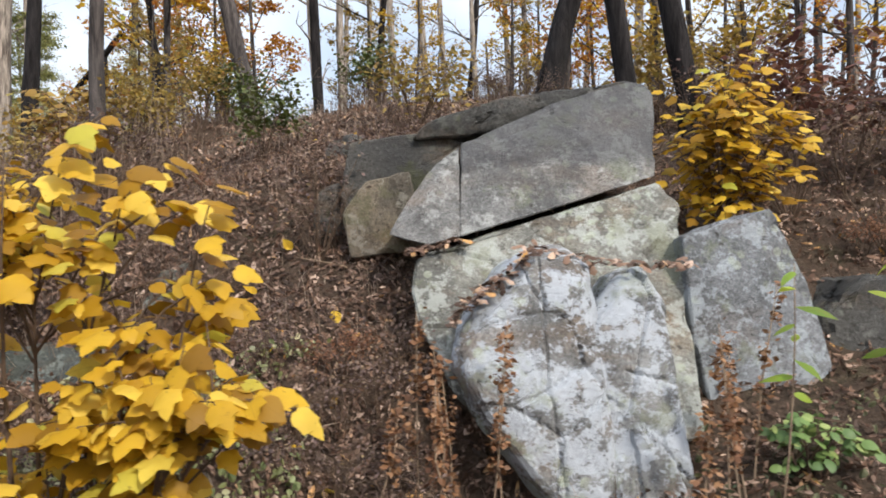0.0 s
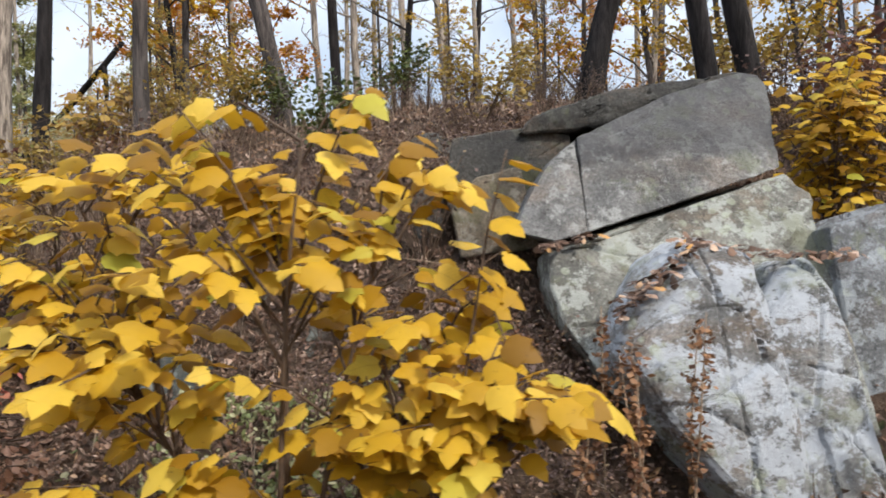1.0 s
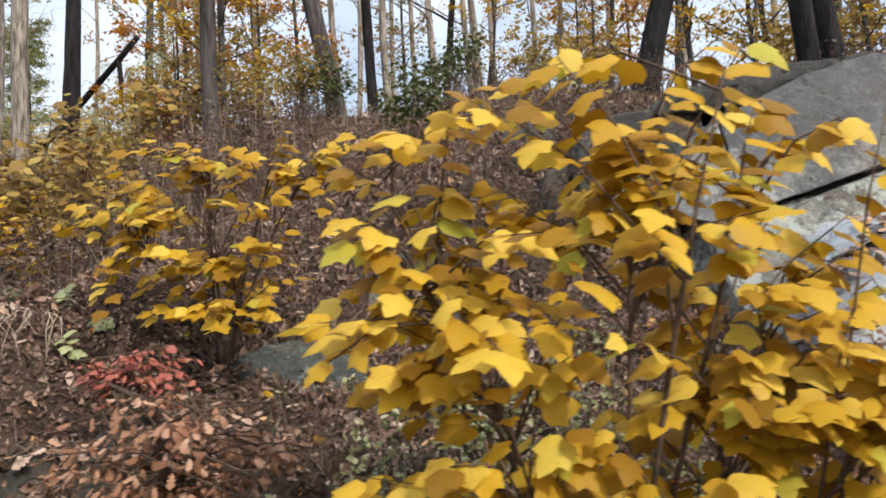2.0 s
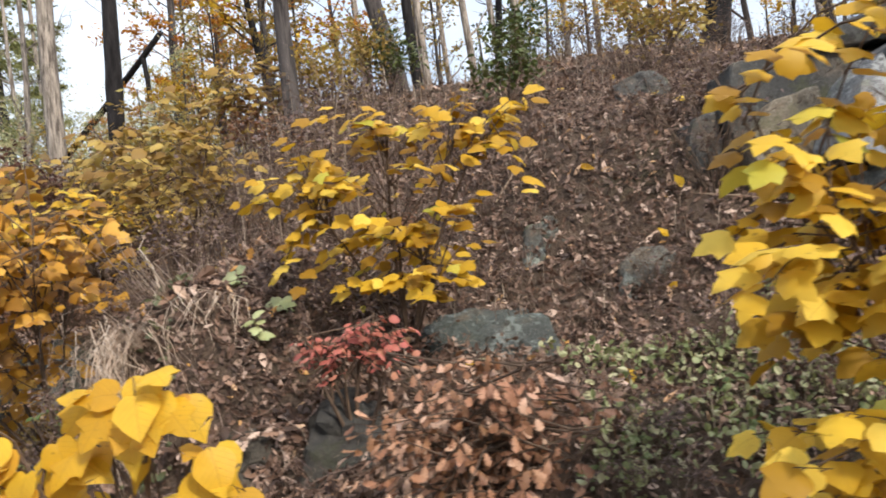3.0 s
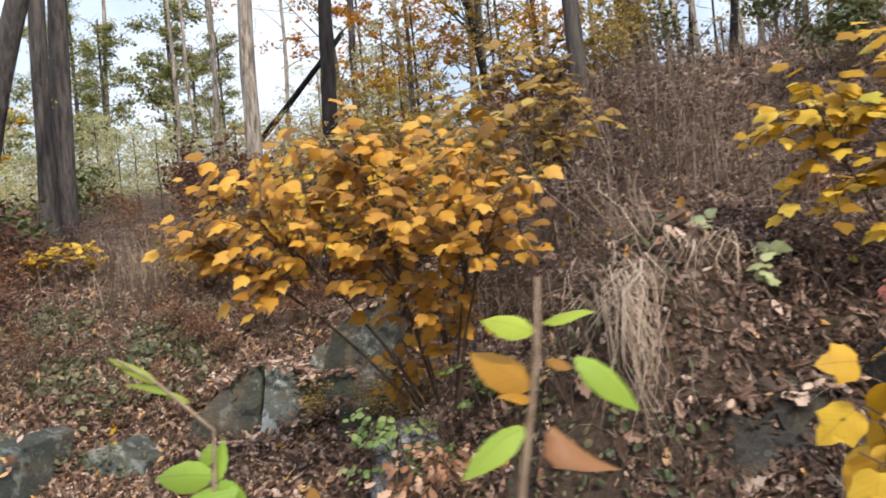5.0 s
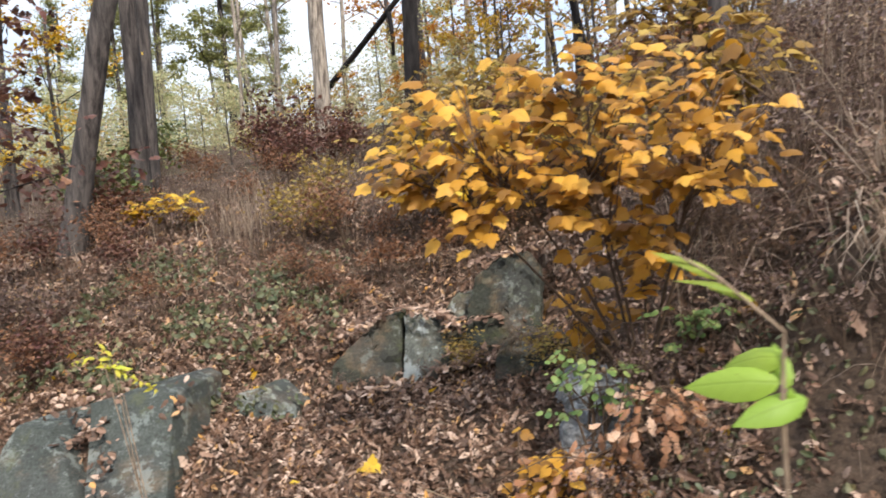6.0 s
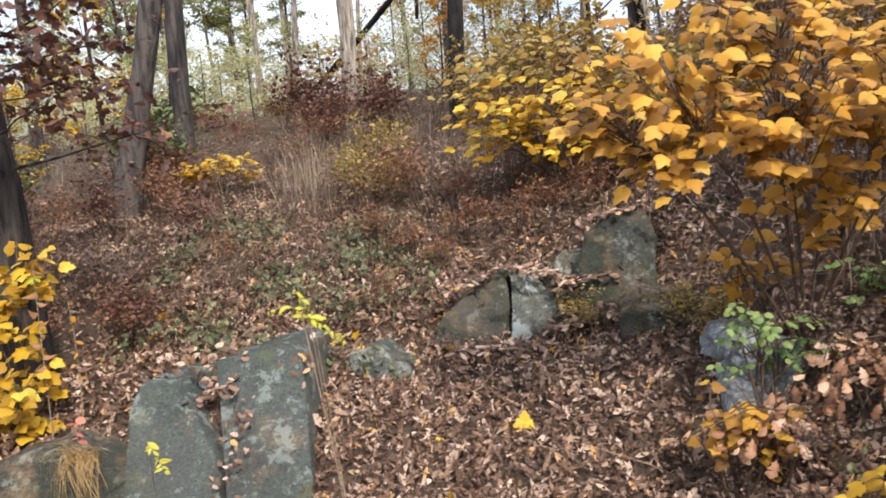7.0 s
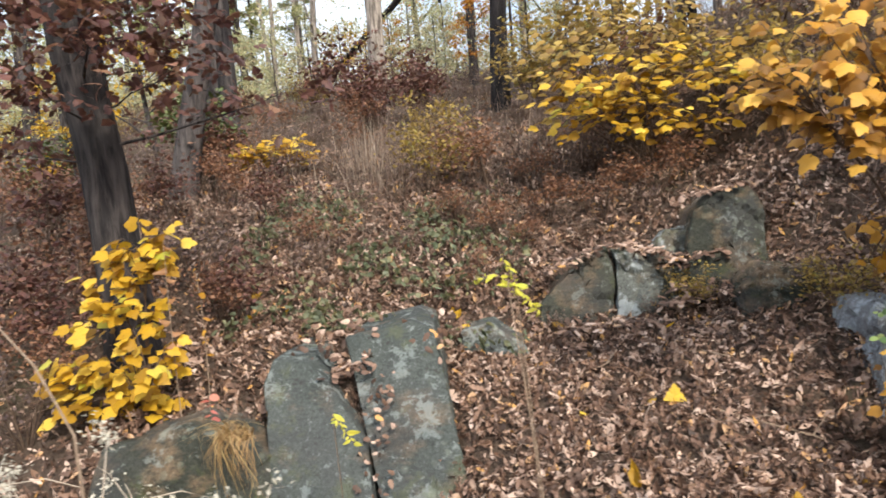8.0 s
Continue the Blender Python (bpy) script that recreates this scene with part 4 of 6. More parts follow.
LEAF["golden"] = [leaf_mesh("leaf", HEART_WAVY, M_GOLD, 0.12, 0.15, 0.2), leaf_mesh("leaf", SPICE_B, M_GOLD, 0.08, 0.22, -0.2), leaf_mesh("leaf", HEART_WAVY, M_GOLD, -0.15, 0.25, -0.2), leaf_mesh("leaf", SPICE, M_GOLD, 0.1, 0.2, 0.2)]
LEAF["tawny"] = [leaf_mesh("leaf", SPICE, M_TAWNY, 0.15, 0.2), leaf_mesh("leaf", SPICE_B, M_TAWNY, 0.3, 0.4, 0.3)]
LEAF["red"] = [leaf_mesh("leaf", LANCE, M_RED, 0.2, 0.5), leaf_mesh("leaf", ROUND, M_RED, 0.2, 0.3)]
LEAF["brown"] = [leaf_mesh("leaf", OAK, M_BROWNLEAF, 0.35, 0.6), leaf_mesh("leaf", OAK, M_BROWNLEAF, -0.5, -0.4, 0.5), leaf_mesh("leaf", OAK, M_BROWNLEAF, 0.8, 0.5, -0.6)]
LEAF["green"] = [leaf_mesh("leaf", LANCE, M_GREEN, 0.25, 0.45), leaf_mesh("leaf", LANCE, M_GREEN, 0.15, 0.2, 0.2)]
M_HERBLEAF = leaf_mat("herb_leaf", ((0.0, (0.08, 0.15, 0.05)), (0.6, (0.20, 0.30, 0.09)), (1.0, (0.36, 0.42, 0.14))), True, 0.2, 0.3, 0.5, 60, (0.10, 0.14, 0.04))
LEAF["herb"] = [leaf_mesh("leaf", ROUND, M_HERBLEAF, 0.2, 0.2), leaf_mesh("leaf", ROUND, M_HERBLEAF, 0.1, 0.4)]

M_ORANGEFAR = leaf_mat("orange_leaf_clump", ORANGE, False)
M_BROWNFAR = leaf_mat("brown_leaf_clump", ((0.0, (0.13, 0.055, 0.035)), (0.5, (0.34, 0.16, 0.095)), (0.9, (0.54, 0.33, 0.23)), (1.0, (0.60, 0.42, 0.32))), False, 0.4, 0.25)
FAR_LEAF = {"tawny": M_OLIVE, "yellow": M_YELLOWFAR, "orange": M_ORANGEFAR, "brown": M_BROWNFAR}


def shrub(name, label, base, centre, radii, count, size, key="yellow", stems=6, seed=1, face=0.5, droop=0.35, per=7, category="shrub", lobes=(), share=0.35):
    """Stems fan out from the base through an ellipsoid; leaves sit in flat sprays along their outer ends, each on a stalk."""
    r = random.Random(seed)
    t = thing(name, base, label, category, "yellow-leaved shrubs on the bank" if name == "spice_shrub" else "")
    b, c = Vector(base), Vector(centre)
    made, rest = 0, Geo()
    start = Vector((0, 0, -0.1))
    mains = []
    for s in range(stems):
        d = Vector((r.uniform(-0.8, 0.8), r.uniform(-0.8, 0.8), r.uniform(-0.2, 0.95)))
        tip = c - b + Vector((d.x * radii[0], d.y * radii[1], d.z * radii[2]))
        if s < len(lobes):
            tip = Vector(lobes[s][:3]) - b
        mid = start.lerp(tip, 0.5) + Vector((r.gauss(0, 0.05), r.gauss(0, 0.05), 0.12 * (tip - start).length))
        line = [start.lerp(mid, u).lerp(mid.lerp(tip, u), u) for u in (0, 0.2, 0.4, 0.6, 0.8, 1.0)]
        wood = Geo()
        wood.tube(line, [0.010, 0.009, 0.008, 0.006, 0.004, 0.002], 6)
        part("stem", wood, M_TWIG, t)
        mains.append(line)
    twigs = Geo()
    while made < count:
        line = r.choice(mains)
        i = r.choice((1, 2, 3, 3, 4, 4))
        p = line[i].lerp(line[i + 1], r.random())
        box = lobes[r.randrange(len(lobes))] if lobes and r.random() < share else (*c, *radii)
        q = Vector((r.uniform(-1, 1), r.uniform(-1, 1), r.uniform(-1, 1)))
        if q.length > 1.0 or q.length < 0.25:
            continue
        tgt = Vector((box[0] + q.x * box[3], box[1] + q.y * box[4], box[2] + q.z * box[5])) - b
        if lobes:
            line = min(mains, key=lambda m: (m[-1] - tgt).length + 0.3 * r.random())
            p = line[3].lerp(line[5], r.random())
        out = tgt - p
        if out.length > 0.75:
            p = tgt - out * (0.6 / out.length)
            out = tgt - p
        q2 = p + out * 0.55 + Vector((0, 0, 0.05))
        twigs.tube([p, q2, tgt], [0.004, 0.003, 0.0015], 4)
        flat = Vector((out.x, out.y, 0.15 * out.z))
        flat = flat.normalized() if flat.length > 0.02 else Vector((1, 0, 0))
        for k in range(min(per, count - made)):
            u = 0.35 + 0.65 * (k + 0.5) / per
            at = p.lerp(q2, u * 2) if u < 0.5 else q2.lerp(tgt, u * 2 - 1)
            side = Matrix.Rotation((1 if k % 2 else -1) * r.uniform(0.5, 1.3) * (1.0 if k < per - 1 else 0.1), 3, "Z") @ flat
            way = Vector((side.x, side.y - 0.3 * face, -droop * r.uniform(-0.2, 1.5)))
            upv = Vector((r.gauss(0, 0.25), -face * r.uniform(0.4, 1.5), 1))
            m = Matrix.Translation(at + way.normalized() * size * 0.2) @ turn_to(way, upv, r.gauss(0, 0.25)) @ Matrix.Scale(size * r.choice((0.6, 0.85, 1.0, 1.0, 1.15)), 4)
            if made < 295:
                ob = new("leaf", r.choice(LEAF[key]))
                ob.parent = t
                ob.matrix_basis = m
            else:
                vs, fs = leaf_shape(OAK, r.uniform(-0.6, 0.9), r.uniform(-0.5, 0.7), r.uniform(-0.6, 0.6)) if key == "brown" else leaf_shape(SPICE, 0.2, r.uniform(0.1, 0.5))
                rest.put([m @ Vector(v) for v in vs], fs)
            twigs.tube([at, m.translation], [0.0018, 0.0012], 3)
            made += 1
    tagged(part("twig_tangle", twigs, M_TWIG, t), kind="stuff")
    if rest.v:
        tagged(part("leaf_mass", rest, FAR_LEAF[key], t), kind="stuff")
    return t


SPICE_LABEL = "bushy shrub with large three-lobed yellow autumn leaves"
shrub("spice_shrub", SPICE_LABEL, ground_at(-1.2, 2.0), (-1.24, 1.88, 1.08), (0.76, 0.42, 0.82), 1540, 0.079, "yellow", 14, 41, 0.5, 0.35, 6, lobes=((-0.55, 1.72, 1.10, 0.28, 0.10, 0.06), (-1.55, 1.8, 0.50, 0.40, 0.2, 0.26), (-1.0, 1.78, 0.45, 0.38, 0.2, 0.24), (-0.88, 1.85, 1.56, 0.34, 0.28, 0.40), (-0.60, 1.72, 1.13, 0.26, 0.14, 0.10), (-1.65, 1.9, 1.35, 0.30, 0.25, 0.36), (-1.15, 1.9, 1.66, 0.5, 0.3, 0.27), (-1.45, 1.8, 0.85, 0.4, 0.3, 0.35), (-0.85, 1.85, 1.10, 0.26, 0.22, 0.40), (-1.05, 1.8, 0.70, 0.4, 0.25, 0.25), (-1.35, 1.78, 0.42, 0.35, 0.2, 0.2)), share=0.55)
shrub("spice_shrub", "low shrub with big drooping golden leaves", ground_at(-3.4, 2.25), (-3.36, 2.08, 0.86), (0.46, 0.22, 0.30), 105, 0.090, "golden", 8, 42, 1.3, 1.5, 2, lobes=((-3.15, 2.02, 1.10, 0.10, 0.06, 0.08), (-3.08, 2.10, 0.92, 0.10, 0.06, 0.12), (-3.42, 2.0, 0.98, 0.16, 0.1, 0.10), (-3.55, 2.05, 0.9, 0.16, 0.1, 0.14)), share=0.45)
shrub("spice_shrub", "thin shrub with yellow leaves on the bank", ground_at(-2.62, 3.75), (-2.62, 3.6, 1.55), (0.72, 0.40, 0.55), 470, 0.078, "yellow", 7, 43, 0.6, 0.3, 5, lobes=((-2.1, 3.6, 1.92, 0.36, 0.22, 0.16), (-3.05, 3.6, 1.65, 0.30, 0.25, 0.22), (-2.45, 3.5, 1.22, 0.32, 0.22, 0.20), (-2.6, 3.6, 1.65, 0.45, 0.3, 0.4)), share=0.32)
shrub("spice_shrub", "arching shrub thick with orange-yellow leaves", ground_at(-4.75, 4.6), (-5.0, 4.0, 1.50), (1.06, 0.58, 0.60), 1100, 0.079, "orange", 8, 44, 0.8, 0.5, 5, lobes=((-5.75, 3.9, 1.40, 0.45, 0.3, 0.28), (-4.72, 4.3, 1.0, 0.30, 0.25, 0.34), (-5.0, 4.0, 1.75, 0.7, 0.4, 0.36), (-4.4, 4.2, 1.45, 0.35, 0.3, 0.4), (-5.0, 4.0, 1.4, 0.5, 0.35, 0.35)), share=0.40)
shrub("spice_shrub", "short shrub with bright yellow leaves by the oak", ground_at(-9.6, 4.6), (-9.72, 4.42, 0.22), (0.52, 0.28, 0.52), 330, 0.094, "yellow", 9, 45, 0.7, 0.4, 4, lobes=((-9.45, 4.5, 0.95, 0.32, 0.18, 0.26), (-9.66, 4.5, 0.62, 0.40, 0.2, 0.28), (-9.85, 4.35, 0.05, 0.45, 0.2, 0.28), (-9.55, 4.35, 0.0, 0.34, 0.2, 0.24)), share=0.5)
shrub("spice_shrub", "yellow-leaved shrub behind the standing stone", ground_at(1.8, 4.5), (1.85, 4.3, 2.1), (0.60, 0.4, 0.72), 640, 0.080, "yellow", 8, 46, 0.55, 0.3, 5)
shrub("spice_shrub", "spreading yellow shrub high on the bank", ground_at(-5.8, 7.6), (-5.85, 7.2, 1.80), (1.35, 0.5, 0.55), 420, 0.10, "yellow", 8, 47, 0.5, 0.3, 4)
shrub("tawny_shrub", "spreading shrub with dull olive-brown leaves high on the bank", ground_at(-5.9, 7.9), (-5.95, 7.7, 2.15), (1.5, 0.5, 0.65), 480, 0.095, "tawny", 9, 57, 0.5, 0.3, 4)
shrub("spice_shrub", "lower hanging sprays of yellow leaves", ground_at(-4.85, 4.75), (-5.0, 4.65, 0.62), (0.26, 0.18, 0.26), 38, 0.080, "orange", 5, 48, 0.9, 0.9, 2)
shrub("spice_shrub", "low flat shrub with yellow-green sprays", ground_at(-10.3, 9.1), (-10.3, 9.0, height(-10.3, 9.1) + 0.35), (0.65, 0.35, 0.24), 240, 0.10, "yellow", 6, 53, 0.5, 0.2)
shrub("tawny_shrub", "thin shrub with tawny brown-yellow leaves", ground_at(-4.2, 5.5), (-4.2, 5.2, 2.15), (0.75, 0.4, 0.50), 290, 0.085, "tawny", 7, 54, 0.4, 0.3)
shrub("tawny_shrub", "thin shrub with tawny brown-yellow leaves", ground_at(-3.9, 7.6), (-4.0, 7.4, 3.0), (0.8, 0.4, 0.45), 280, 0.095, "tawny", 7, 55, 0.4, 0.3)
shrub("red_shrub", "small shrub with pinkish red leaves", ground_at(-2.85, 3.25), (-2.80, 3.15, 0.97), (0.28, 0.14, 0.16), 290, 0.036, "red", 6, 49, 0.4)
shrub("oak_sprout", "low sprout of withered brown oak leaves", ground_at(-2.40, 2.5), (-2.42, 2.40, 0.80), (0.42, 0.28, 0.27), 1100, 0.038, "brown", 8, 50, 0.3, 0.9)
shrub("herb_bush", "small bush with round green leaves", ground_at(-5.05, 4.35), (-5.0, 4.25, 0.30), (0.44, 0.2, 0.28), 150, 0.042, "herb", 7, 51, 0.5)
shrub("herb_bush", "small green herb at the foot of the bank", ground_at(-3.85, 2.85), (-3.85, 2.8, height(-3.85, 2.85) + 0.14), (0.16, 0.12, 0.14), 70, 0.034, "herb", 5, 56, 0.5)
shrub("herb_bush", "low bush of green herb leaves beside the boulder", ground_at(1.55, 2.95), (1.58, 2.9, height(1.55, 2.95) + 0.16), (0.26, 0.16, 0.14), 170, 0.05, "herb", 7, 58, 0.5)
shrub("orange_sprout", "low sprout of orange and yellow leaves", ground_at(-5.28, 4.0), (-5.26, 3.9, 0.0), (0.32, 0.2, 0.2), 90, 0.062, "orange", 6, 52, 0.7, 0.5, 3)
shrub("herb_bush", "low green herb under the arching shrub", ground_at(-4.5, 4.35), (-4.48, 4.25, height(-4.5, 4.35) + 0.16), (0.32, 0.16, 0.16), 90, 0.042, "herb", 6, 60, 0.5)
shrub("oak_sprout", "low sprout of withered tan oak leaves", ground_at(-4.72, 3.85), (-4.72, 3.78, height(-4.72, 3.85) + 0.22), (0.34, 0.18, 0.2), 110, 0.065, "brown", 6, 61, 0.7, 0.6, 3)
shrub("spice_sprout", "small sprout of broad yellow leaves", ground_at(-4.95, 3.35), (-4.95, 3.3, height(-4.95, 3.35) + 0.08), (0.14, 0.10, 0.07), 12, 0.07, "yellow", 4, 62, 0.7, 0.5, 2)
shrub("oak_sprout", "low sprout of withered pinkish oak leaves", ground_at(-5.12, 3.92), (-5.12, 3.85, -0.02), (0.34, 0.2, 0.2), 130, 0.07, "brown", 6, 59, 0.7, 0.6, 3)


# ---- brush: withered and evergreen bushes on the slope ----
def bush(name, label, at, size, leaf, count, leaf_size, seed, stems=9):
    """Twiggy bush: thin stems forking upwards with many small leaves."""
    r = random.Random(seed)
    t = thing(name, at, label, "bush", "bushes on the slope")
    wood, green = Geo(), Geo()
    for s in range(stems):
        a, out = r.uniform(0, 6.3), r.uniform(0.15, 0.6)
        tip = Vector((math.cos(a) * out, math.sin(a) * out, r.uniform(0.6, 1.1))) * size
        mid = tip * 0.5 + Vector((r.gauss(0, 0.05), r.gauss(0, 0.05), 0.06)) * size
        wood.tube([Vector((0, 0, -0.08)), mid, tip], [0.009 * size, 0.006 * size, 0.002], 5)
        for k in range(5):
            p = mid.lerp(tip, r.random())
            e = p + Vector((r.gauss(0, 1), r.gauss(0, 1), r.uniform(-0.2, 0.9))) * size * 0.16
            wood.tube([p, e], [0.004 * size, 0.0015], 4)
            clump(green, e, size * 0.2, count // (stems * 6), leaf_size, r, 0.8)
        clump(green, tip, size * 0.2, count // (stems * 6), leaf_size, r, 0.8)
    part("branchwork", wood, M_TWIG, t)
    part("foliage", green, leaf, t, smooth=False)
    return t


BUSHES = [
    bush("withered_bush", "withered brown twiggy bush", (0, 90, 0), 0.8, M_BRUSH, 380, 0.044, 81),
    bush("withered_bush", "thin withered brown bush", (2, 90, 0), 0.7, M_BRUSH, 240, 0.040, 82, 16),
    bush("rust_bush", "low bush with rust-brown leaves", (4, 90, 0), 0.9, M_RUSTBUSH, 650, 0.055, 83),
    bush("olive_bush", "bush with dull olive-yellow leaves", (6, 90, 0), 1.1, M_OLIVE, 900, 0.08, 84),
    bush("maroon_bush", "bush with dark maroon leaves", (8, 90, 0), 1.1, M_MAROON, 800, 0.08, 85),
    bush("evergreen_bush", "dark green broad-leaved evergreen bush", (10, 90, 0), 1.3, M_EVERGREEN, 900, 0.11, 86),
]
r = random.Random(15)
made = 0
while made < 165:
    x, y = r.uniform(-21, 5), 5.0 + 12.0 * r.random() ** 1.2
    if (-8.8 < x < -5.0 and y < 7.6) or (-0.9 < x < 2.2 and y < 6.2) or (-2.6 < x < -0.6 and y < 7.0):
        continue
    if x < -5 and y < 8.5 and r.random() < 0.5:
        continue
    if (x > -3.2 and y > 6.6) or (x > -5 and y > 8 and r.random() < 0.7):
        continue
    q = r.random()
    kind = 0 if q < 0.42 else 1 if q < 0.78 else 2 if q < 0.88 else 3 if q < 0.94 else 4
    s = r.uniform(0.5, 1.1) * (0.9 if y > 8 else 0.75)
    copy_thing(BUSHES[kind], pose(x, y, height(x, y) - 0.03, r.uniform(-8, 8), r.uniform(-8, 8), r.uniform(0, 360)) @ Matrix.Scale(s, 4))
    made += 1
# small withered ones near (-4.7, 3.8) are added for the orange shrub's shade
for kind, x, y, s in ((5, -1.65, 6.3, 0.5), (5, -2.7, 8.6, 0.5), (0, -6.9, 5.65, 0.25), (1, -6.2, 5.75, 0.3), (3, -5.9, 5.7, 0.3), (0, -5.75, 5.6, 0.3), (1, -6.6, 6.75, 0.4), (0, -6.05, 6.75, 0.4), (1, -7.15, 6.0, 0.3), (5, -11.4, 9.5, 0.8), (5, -1.0, 9.2, 0.6), (2, -10.8, 8.3, 0.8), (2, -10.4, 7.9, 0.6), (4, -11.0, 7.6, 0.6), (2, -11.6, 7.4, 0.8), (4, -10.4, 13.5, 1.3), (4, -9.8, 12.4, 0.9), (3, -6.3, 10.8, 1.3), (3, -5.6, 10.2, 1.2), (3, -7.0, 11.4, 1.0), (4, -9.3, 5.6, 0.5), (2, -10.6, 5.6, 0.8), (2, -11.2, 6.2, 0.9), (4, -11.0, 5.4, 0.7), (2, -10.2, 5.4, 0.6), (0, -11.4, 5.0, 0.9), (2, -10.9, 4.6, 0.7), (1, -10.3, 4.3, 0.8), (0, -10.7, 4.0, 0.7), (4, -12.0, 6.8, 0.9), (2, -12.4, 7.6, 0.9), (0, -12.8, 6.6, 1.0), (2, -13.2, 8.0, 1.0), (0, -11.8, 5.8, 0.9), (5, -13.6, 9.0, 0.7), (2, -9.0, 6.6, 0.5), (2, -6.4, 8.4, 0.6), (2, -7.0, 7.9, 0.5), (2, -7.4, 7.0, 0.5), (2, -7.8, 7.3, 0.5), (2, -7.1, 6.8, 0.35), (4, -9.6, 7.2, 0.5), (3, -8.4, 9.8, 0.7), (2, -8.0, 8.9, 0.6), (0, -5.0, 3.7, 0.4), (1, -4.6, 3.5, 0.42), (0, -4.3, 3.9, 0.45), (1, -5.3, 3.9, 0.42), (0, -4.7, 4.2, 0.5), (1, -4.1, 3.5, 0.4), (3, -4.6, 6.8, 0.7), (2, -4.0, 7.2, 0.8), (3, -5.0, 7.8, 0.9), (3, -3.3, 7.6, 0.7), (2, -4.4, 8.4, 0.9), (3, -3.0, 8.6, 0.8), (0, -0.45, 4.36, 0.35), (1, -0.7, 4.4, 0.4), (0, -0.2, 5.0, 0.5), (1, -0.9, 4.9, 0.5), (1, 0.1, 5.2, 0.5), (1, -0.8, 4.35, 0.8), (0, -0.55, 4.75, 0.7), (0, -0.3, 4.9, 0.6), (4, -9.6, 12.6, 0.9), (4, -8.9, 13.2, 0.9), (0, -3.9, 4.6, 0.7), (1, -4.2, 4.3, 0.8), (1, -3.7, 5.0, 0.9), (0, -3.2, 5.2, 0.8), (1, -4.4, 5.2, 0.9), (2, -6.4, 7.0, 0.6), (2, -6.9, 7.2, 0.5), (2, -5.9, 7.0, 0.6), (4, -10.6, 5.0, 0.5), (2, -10.3, 4.6, 0.6), (0, -9.9, 6.0, 0.8), (1, -3.4, 4.7, 0.7), (0, -0.9, 3.4, 0.45), (1, -0.45, 2.75, 0.42), (0, -0.75, 2.7, 0.4), (1, -0.15, 2.65, 0.4), (0, -0.3, 3.2, 0.45), (1, -0.65, 3.0, 0.5), (0, -1.1, 2.9, 0.42), (2, -0.5, 3.4, 0.35), (1, -0.25, 3.5, 0.5), (1, -0.5, 3.1, 0.5), (1, -1.3, 3.3, 0.5), (1, -0.2, 2.9, 0.35), (0, -5.25, 5.2, 0.45), (1, -5.45, 5.5, 0.5), (3, -5.15, 5.05, 0.35), (0, 2.5, 4.9, 0.9), (1, 2.9, 4.4, 0.9), (0, 3.2, 5.4, 1.1), (4, 2.9, 5.6, 1.0), (2, 3.4, 6.2, 1.0), (4, 3.8, 5.4, 1.1), (0, 2.7, 6.4, 1.1), (3, 2.3, 7.2, 0.9)):
    copy_thing(BUSHES[kind], pose(x, y, height(x, y) - 0.03, 0, 0, 57 * x) @ Matrix.Scale(s, 4))
made = 0
while made < 145:
    x, y = r.uniform(-10.5, 3.0), r.uniform(2.5, 7.0) if r.random() < 0.6 else r.uniform(6.5, 12.0)
    if (-0.6 < x < 2.3 and y < 5.6) or (-9.6 < x < -6.9 and y < 5.4) or (-7.2 < x < -4.8 and y < 6.8) or (y < 3.3 and x < -3.0):
        continue
    s = r.uniform(0.22, 0.45) * (1.0 if y < 6.5 else 1.6)
    copy_thing(BUSHES[r.choice((0, 1, 1, 1, 2)) if y < 6.5 else r.choice((0, 1, 1))], pose(x, y, height(x, y) - 0.02, r.uniform(-15, 15), r.uniform(-15, 15), r.uniform(0, 360)) @ Matrix.Scale(s, 4))
    made += 1
for ob, (x, y) in zip(BUSHES, ((-3.0, 6.1), (-4.8, 6.9), (-6.0, 8.9), (3.4, 7.9), (-9.0, 12.0), (-13.8, 14.5))):
    ob.matrix_basis = pose(x, y, height(x, y) - 0.03)


